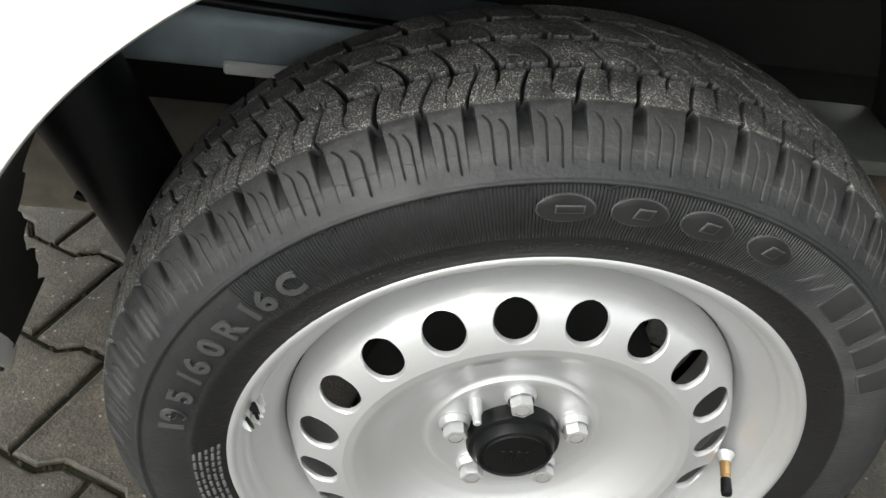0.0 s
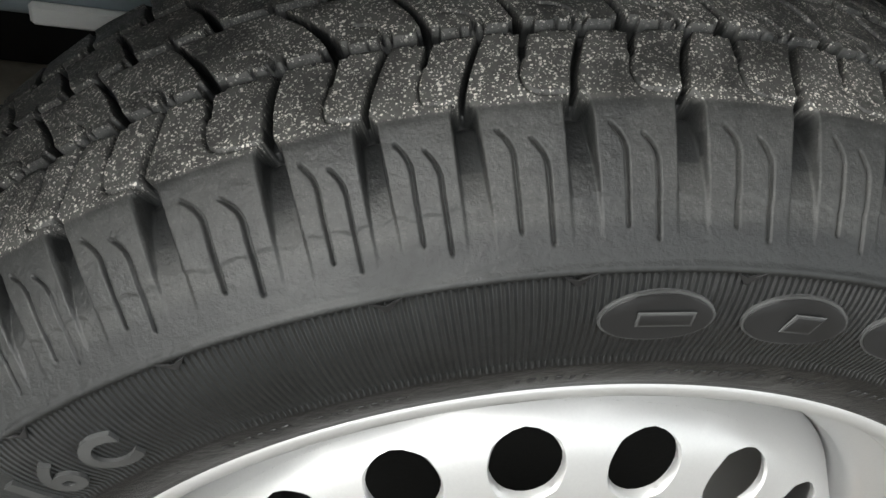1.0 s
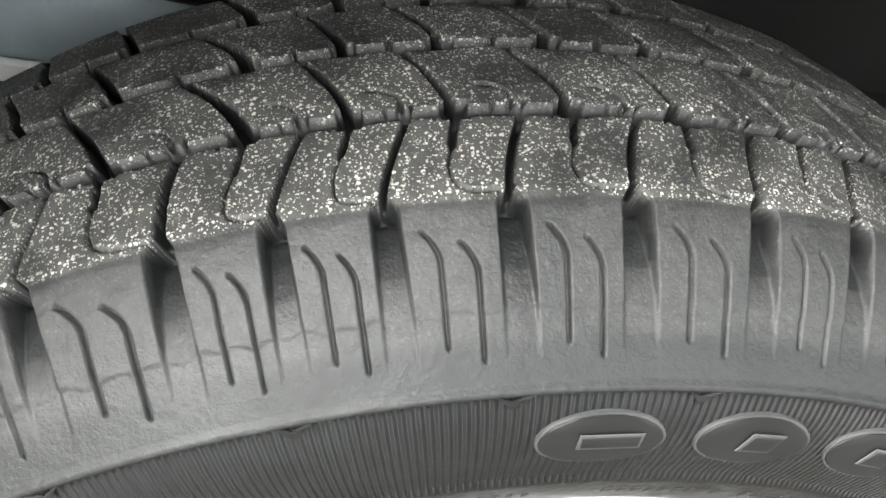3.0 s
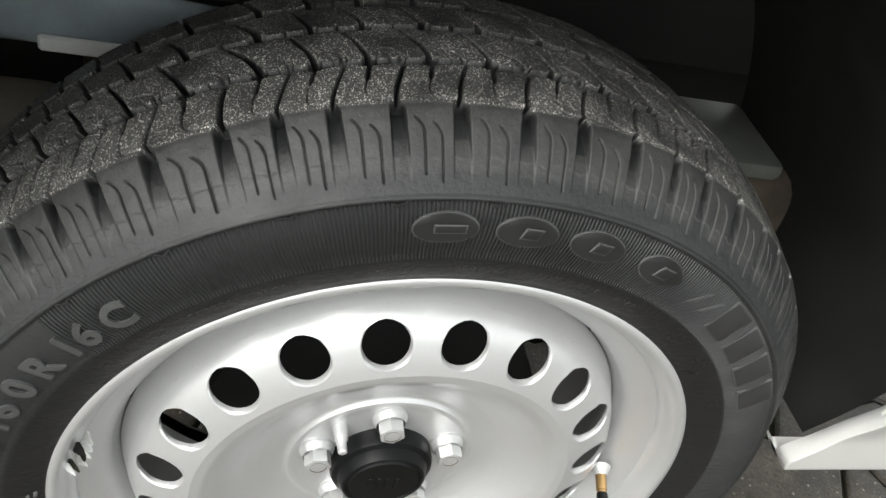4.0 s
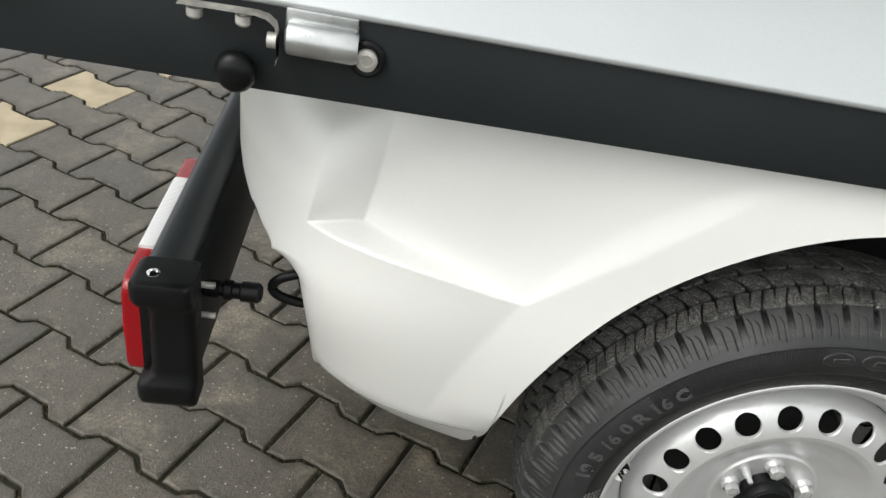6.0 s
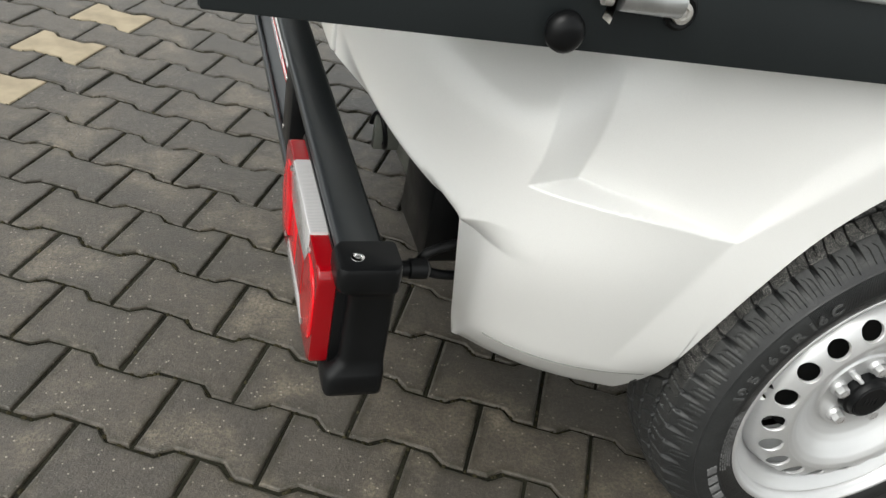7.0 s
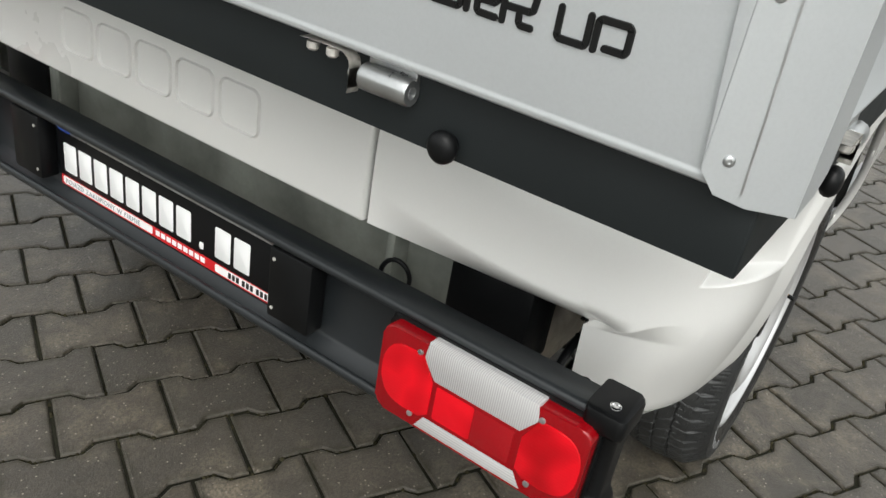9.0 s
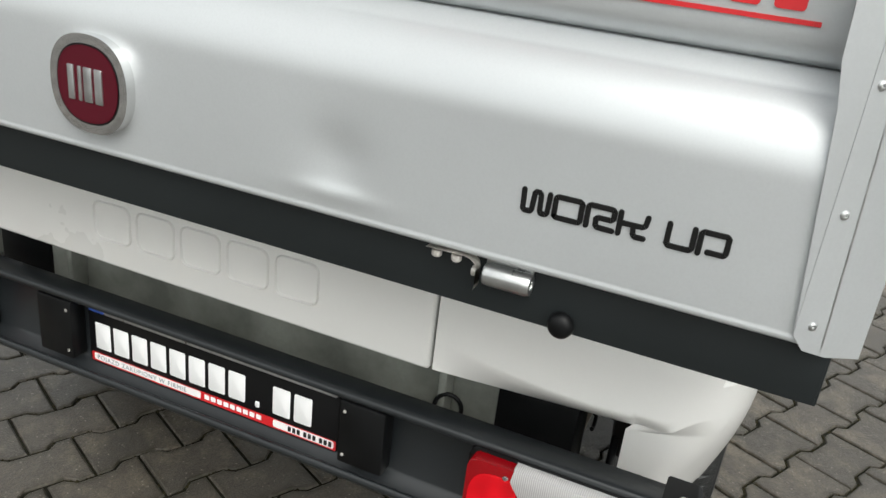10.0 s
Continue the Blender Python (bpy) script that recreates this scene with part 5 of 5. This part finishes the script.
def arc_text(name, body, size, a_start, r, material, parent, gap, lift=0.0004, out=0.0007):
    bm = bmesh.new()
    a = a_start
    dg = None
    for ch in body:
        if ch == " ":
            a -= gap * 1.6
            continue
        cu = bpy.data.curves.new("ch", "FONT")
        cu.body, cu.size, cu.align_x, cu.extrude, cu.offset = ch, size, "CENTER", 0.0005, size * 0.030
        tmp = bpy.data.objects.new("ch", cu)
        scene.collection.objects.link(tmp)
        me = bpy.data.meshes.new_from_object(tmp.evaluated_get(bpy.context.evaluated_depsgraph_get()))
        bpy.data.objects.remove(tmp)
        for v in me.vertices:
            aa = a - v.co.x / r
            p = on_tyre(aa, r + v.co.y, lift + (out if v.co.z > 0 else -0.001))
            v.co = p
        bm.from_mesh(me)
        a -= gap * (0.62 if ch in "/1" else 1.0)
    return part(name, bm, material, parent)


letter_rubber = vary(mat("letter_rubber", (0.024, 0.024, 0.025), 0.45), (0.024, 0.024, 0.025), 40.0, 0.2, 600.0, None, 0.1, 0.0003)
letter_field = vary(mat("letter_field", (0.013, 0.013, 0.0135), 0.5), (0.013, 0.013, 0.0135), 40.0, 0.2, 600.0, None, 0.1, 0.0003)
# paler than the tyre: highlights on the raised moulding, put into the colour
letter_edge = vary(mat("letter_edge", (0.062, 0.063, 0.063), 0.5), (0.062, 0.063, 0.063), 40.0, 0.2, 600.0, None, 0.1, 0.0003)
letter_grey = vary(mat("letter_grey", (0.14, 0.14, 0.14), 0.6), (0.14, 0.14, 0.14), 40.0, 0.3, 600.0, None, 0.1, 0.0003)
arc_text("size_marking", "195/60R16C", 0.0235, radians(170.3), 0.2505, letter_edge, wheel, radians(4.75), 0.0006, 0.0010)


def arc_shape(name, outline, a, r, depth, material, lift=0.0, parent=None, bevel=0.0003):
    to = lambda u, v, d: on_tyre(a - u / r, r + v, lift + d)
    return part(name, prism_bm(outline, to, depth, bevel), material, parent or wheel)


def oval(w, h, n=28):
    return [(w * math.cos(t), h * math.sin(t)) for t in np.linspace(0, 2 * math.pi, n, endpoint=False)]


# maker's mark as plain ovals and blocks: thin raised rims, coloured pale for their highlights, round a smooth dark
# field
for a, wv, iw, ih, slant in ((95.8, 0.0172, 0.0085, 0.0028, 0.0), (86.5, 0.0174, 0.0062, 0.0036, 0.002), (77.4, 0.0174, 0.0062, 0.0036, 0.002), (67.3, 0.0168, 0.0066, 0.0040, 0.003)):
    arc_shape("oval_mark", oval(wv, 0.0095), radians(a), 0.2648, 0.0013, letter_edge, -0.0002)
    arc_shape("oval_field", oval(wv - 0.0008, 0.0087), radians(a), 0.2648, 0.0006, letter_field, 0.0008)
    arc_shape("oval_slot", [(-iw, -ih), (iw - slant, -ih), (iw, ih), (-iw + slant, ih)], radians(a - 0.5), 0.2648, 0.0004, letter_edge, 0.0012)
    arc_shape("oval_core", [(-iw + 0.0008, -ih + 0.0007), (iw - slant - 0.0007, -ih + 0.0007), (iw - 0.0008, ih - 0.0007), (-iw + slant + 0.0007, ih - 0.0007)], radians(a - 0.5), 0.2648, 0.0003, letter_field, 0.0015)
for a in (58.6, 55.6):
    arc_shape("wing_mark", [(-0.0060, -0.0060), (-0.0015, -0.0050), (0.0060, 0.0075), (0.0020, 0.0060)], radians(a), 0.2630, 0.0010, letter_edge, -0.0002)
for a in (50.4, 43.7, 37.0, 30.2):
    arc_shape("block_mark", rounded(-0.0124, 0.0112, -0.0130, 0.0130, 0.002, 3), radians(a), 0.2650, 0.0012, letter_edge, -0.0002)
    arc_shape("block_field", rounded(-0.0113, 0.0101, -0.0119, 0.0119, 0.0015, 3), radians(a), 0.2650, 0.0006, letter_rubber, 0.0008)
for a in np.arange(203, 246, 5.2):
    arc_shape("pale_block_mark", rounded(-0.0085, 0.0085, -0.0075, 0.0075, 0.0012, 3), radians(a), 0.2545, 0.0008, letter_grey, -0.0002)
# small unreadable lines: thin bars
random.seed(8)
for a0, a1, r in ((104, 98, 0.2325), (93, 84, 0.2345), (82, 78, 0.2345), (75, 71, 0.2345), (68, 64, 0.2345), (127, 121, 0.2345), (119, 112, 0.2335)):
    a = a0
    while a > a1:
        wv = random.uniform(0.0016, 0.003)
        arc_shape("small_bar", rounded(-wv / 2, wv / 2, -0.0022, 0.0022, 0.0006, 2), radians(a), r, 0.0005, letter_rubber, 0.0)
        a -= 1.05
for row in range(5):
    a = 178.0 - row * 0.4
    while a < 205:
        ln = random.uniform(1.0, 2.6)
        arc_shape("small_bar", rounded(-ln / 2 * 0.0040, ln / 2 * 0.0040, -0.0011, 0.0011, 0.0004, 2), radians(a + ln / 2), 0.2420 - row * 0.0042, 0.0005, letter_grey, 0.0)
        a += ln + 0.6
# moulding marks and small ticks
for a in (111.5, 124.2, 100.9, 136.0, 91.0, 72.0):
    arc_shape("wear_tick", [(-0.0045, 0.0022), (0.0, -0.0032), (0.0055, 0.0022), (0.0, -0.0005)], radians(a), 0.2790, 0.0006, letter_rubber, 0.0)


# the wheel on the other side
other = empty("rear_wheel", truck, "silver steel wheel with a black tyre")
turn = Matrix.Translation((0, 2 * MID, 0)) @ Matrix.Rotation(math.pi, 4, "Z")
for o in list(wheel.children):
    if o.name.split(".")[0] in ("rim", "wheel_disc", "brake_drum", "wheel_bolt", "centre_cap"):
        c = new(o.name.split(".")[0], o.data)
        c.parent = other
        c.matrix_local = turn
bm = lathe_bm([(0.209, -0.010), (0.218, -0.0005), (0.238, 0.0085), (0.262, 0.0116), (0.280, 0.0078), (0.296, -0.0072), (0.3095, -0.027), (0.3098, -0.084), (0.3095, -0.141), (0.288, -0.168), (0.25, -0.1815), (0.209, -0.162)], (0, 0, WZ), (0, -1, 0), 96)
o = part("tyre", bm, rubber, other)
o.matrix_local = turn


# ---------------------------------------------------------------- pavement
ground = tagged(mesh("pavement", [(-60, -60, -0.0055), (60, -60, -0.0055), (60, 60, -0.0055), (-60, 60, -0.0055)], [(0, 1, 2, 3)], joint_sand), "grey concrete paving yard with sandy, mossy joints", "pavement", kind="structure")
PA = radians(-26.945)
EU, EV = Vector((math.cos(PA), math.sin(PA))), Vector((-math.sin(PA), math.cos(PA)))
PU, PV, STEP, JO = 0.2010, 0.1432, 0.0100, 0.0034
ORG = Vector((-0.8932, 0.9681)) - EV * (PV / 2)


def paver_outline(shrink):
    hu, hv, s = PU / 2 - shrink, PV / 2 - shrink, STEP
    f0, f1 = 0.037, 0.060                      # flat, then the slanted step
    return [(hu, hv + s), (PU / 2 - f0, hv + s), (PU / 2 - f1, hv - s), (-PU / 2 + f1, hv - s), (-PU / 2 + f0, hv + s), (-hu, hv + s),
            (-hu, -hv - s), (-PU / 2 + f0, -hv - s), (-PU / 2 + f1, -hv + s), (PU / 2 - f1, -hv + s), (PU / 2 - f0, -hv - s), (hu, -hv - s)]


def paver_geometry(seed):
    """One stone with slightly worn, uneven edges."""
    rj = random.Random(seed)
    jog = [(rj.uniform(-0.0012, 0.0012), rj.uniform(-0.0012, 0.0012)) for _ in range(12)]
    rings = []
    for shrink, z in ((JO, -0.03), (JO, -0.0040), (JO + 0.0016, -0.0012), (JO + 0.0045, 0.0), (JO + 0.022, 0.0003)):
        rings.append([(u + a, v + b, z) for (u, v), (a, b) in zip(paver_outline(shrink), jog)])
    verts = [q for r in rings for q in r]
    n = 12
    faces = [(k * n + i, k * n + (i + 1) % n, (k + 1) * n + (i + 1) % n, (k + 1) * n + i) for k in range(4) for i in range(n)]
    t = 4 * n
    faces += [(t + 0, t + 1, t + 10, t + 11), (t + 1, t + 2, t + 9, t + 10), (t + 2, t + 3, t + 8, t + 9), (t + 3, t + 4, t + 7, t + 8), (t + 4, t + 5, t + 6, t + 7)]
    return verts, faces


stones = [paver_geometry(s) for s in range(6)]
EDGE = [1.0] * 48 + [0.0] * 12
paver_mes = []
for pv, pf in stones:
    me = bpy.data.meshes.new("paver")
    me.from_pydata(pv, [], pf)
    me.materials.append(paver_mat)
    me.attributes.new("edge", "FLOAT", "POINT").data.foreach_set("value", EDGE)
    paver_mes.append(me)
yellow_me = paver_mes[0].copy()
yellow_me.materials[0] = paver_yellow
rng = random.Random(12)
far_v, far_f, far_e = [], [], []
RIM = [(i, (i + 1) % 12, 12 + (i + 1) % 12, 12 + i) for i in range(12)] + [(12, 13, 22, 23), (13, 14, 21, 22), (14, 15, 20, 21), (15, 16, 19, 20), (16, 17, 18, 19)]
yellow_spots = [Vector((-1.465, 1.605)), Vector((-1.554, 1.317)), Vector((-1.35, 1.79)), Vector((-1.082, 2.033)), Vector((-1.19, 1.776))]
cells = []
for j in range(-60, 70):
    for i in range(-52, 52):
        c = ORG + EU * (PU * (i + 0.5 * ((j % 2) + 1))) + EV * (PV * (j + 0.5))
        if -6.5 < c.x < 5.0 and -4.5 < c.y < 7.5:
            cells.append(c)
centre = Vector((-0.85, 0.75))
cells.sort(key=lambda c: ((c.x - centre.x) / 1.25) ** 2 + (c.y - centre.y) ** 2)
spots = {min(range(len(cells)), key=lambda k: (cells[k] - s).length) for s in yellow_spots}
for k, c in enumerate(cells):
    m = Matrix.Translation((c.x, c.y, rng.uniform(-0.0016, 0.0016))) @ Matrix.Rotation(PA + rng.uniform(-0.008, 0.008), 4, "Z") @ Matrix.Rotation(rng.uniform(-0.008, 0.008), 4, "X") @ Matrix.Rotation(rng.uniform(-0.006, 0.006), 4, "Y")
    if rng.random() < 0.5:
        m = m @ Matrix.Rotation(math.pi, 4, "Z")
    if k < 300 or k in spots:
        ob = new("paver", yellow_me if k in spots else paver_mes[k % 6])
        ob.parent = ground
        ob.matrix_local = m
    else:
        b = len(far_v)
        pv, pf = stones[k % 6]
        if k > 2600:                            # far off: the top and its rim alone
            pv, pf = pv[12:24] + pv[36:48], RIM
        far_v += [m @ Vector(p) for p in pv]
        far_f += [tuple(b + q for q in f) for f in pf]
        far_e += EDGE if len(pv) == 60 else [0.5] * 24
far = mesh("outer_pavers", far_v, far_f, paver_mat, ground, smooth=False, attrs={"edge": far_e})
far["kind"] = "stuff"

# crumbs of moss and sand in the joints
mv, mf = [], []
for k, c in enumerate(cells[:420]):
    o = paver_outline(0.0)
    for _ in range(11):
        i = rng.randrange(12)
        s_ = rng.random()
        u, v = (o[i][q] + (o[(i + 1) % 12][q] - o[i][q]) * s_ for q in (0, 1))
        g = Matrix.Translation((c.x, c.y, 0)) @ Matrix.Rotation(PA, 4, "Z") @ Vector((u, v, 0))
        r, h, a = rng.uniform(0.0025, 0.0065), rng.uniform(0.0015, 0.0042), rng.uniform(0, 6.28)
        b = len(mv)
        for j in range(5):
            rr = r * rng.uniform(0.6, 1.2)
            mv.append((g.x + rr * math.cos(a + j * 1.2566), g.y + rr * math.sin(a + j * 1.2566), -0.0054))
        mv.append((g.x, g.y, -0.0054 + h + 0.003))
        mf += [(b + j, b + (j + 1) % 5, b + 5) for j in range(5)]
crumbs = mesh("joint_moss", mv, mf, moss, ground)
crumbs["kind"] = "stuff"
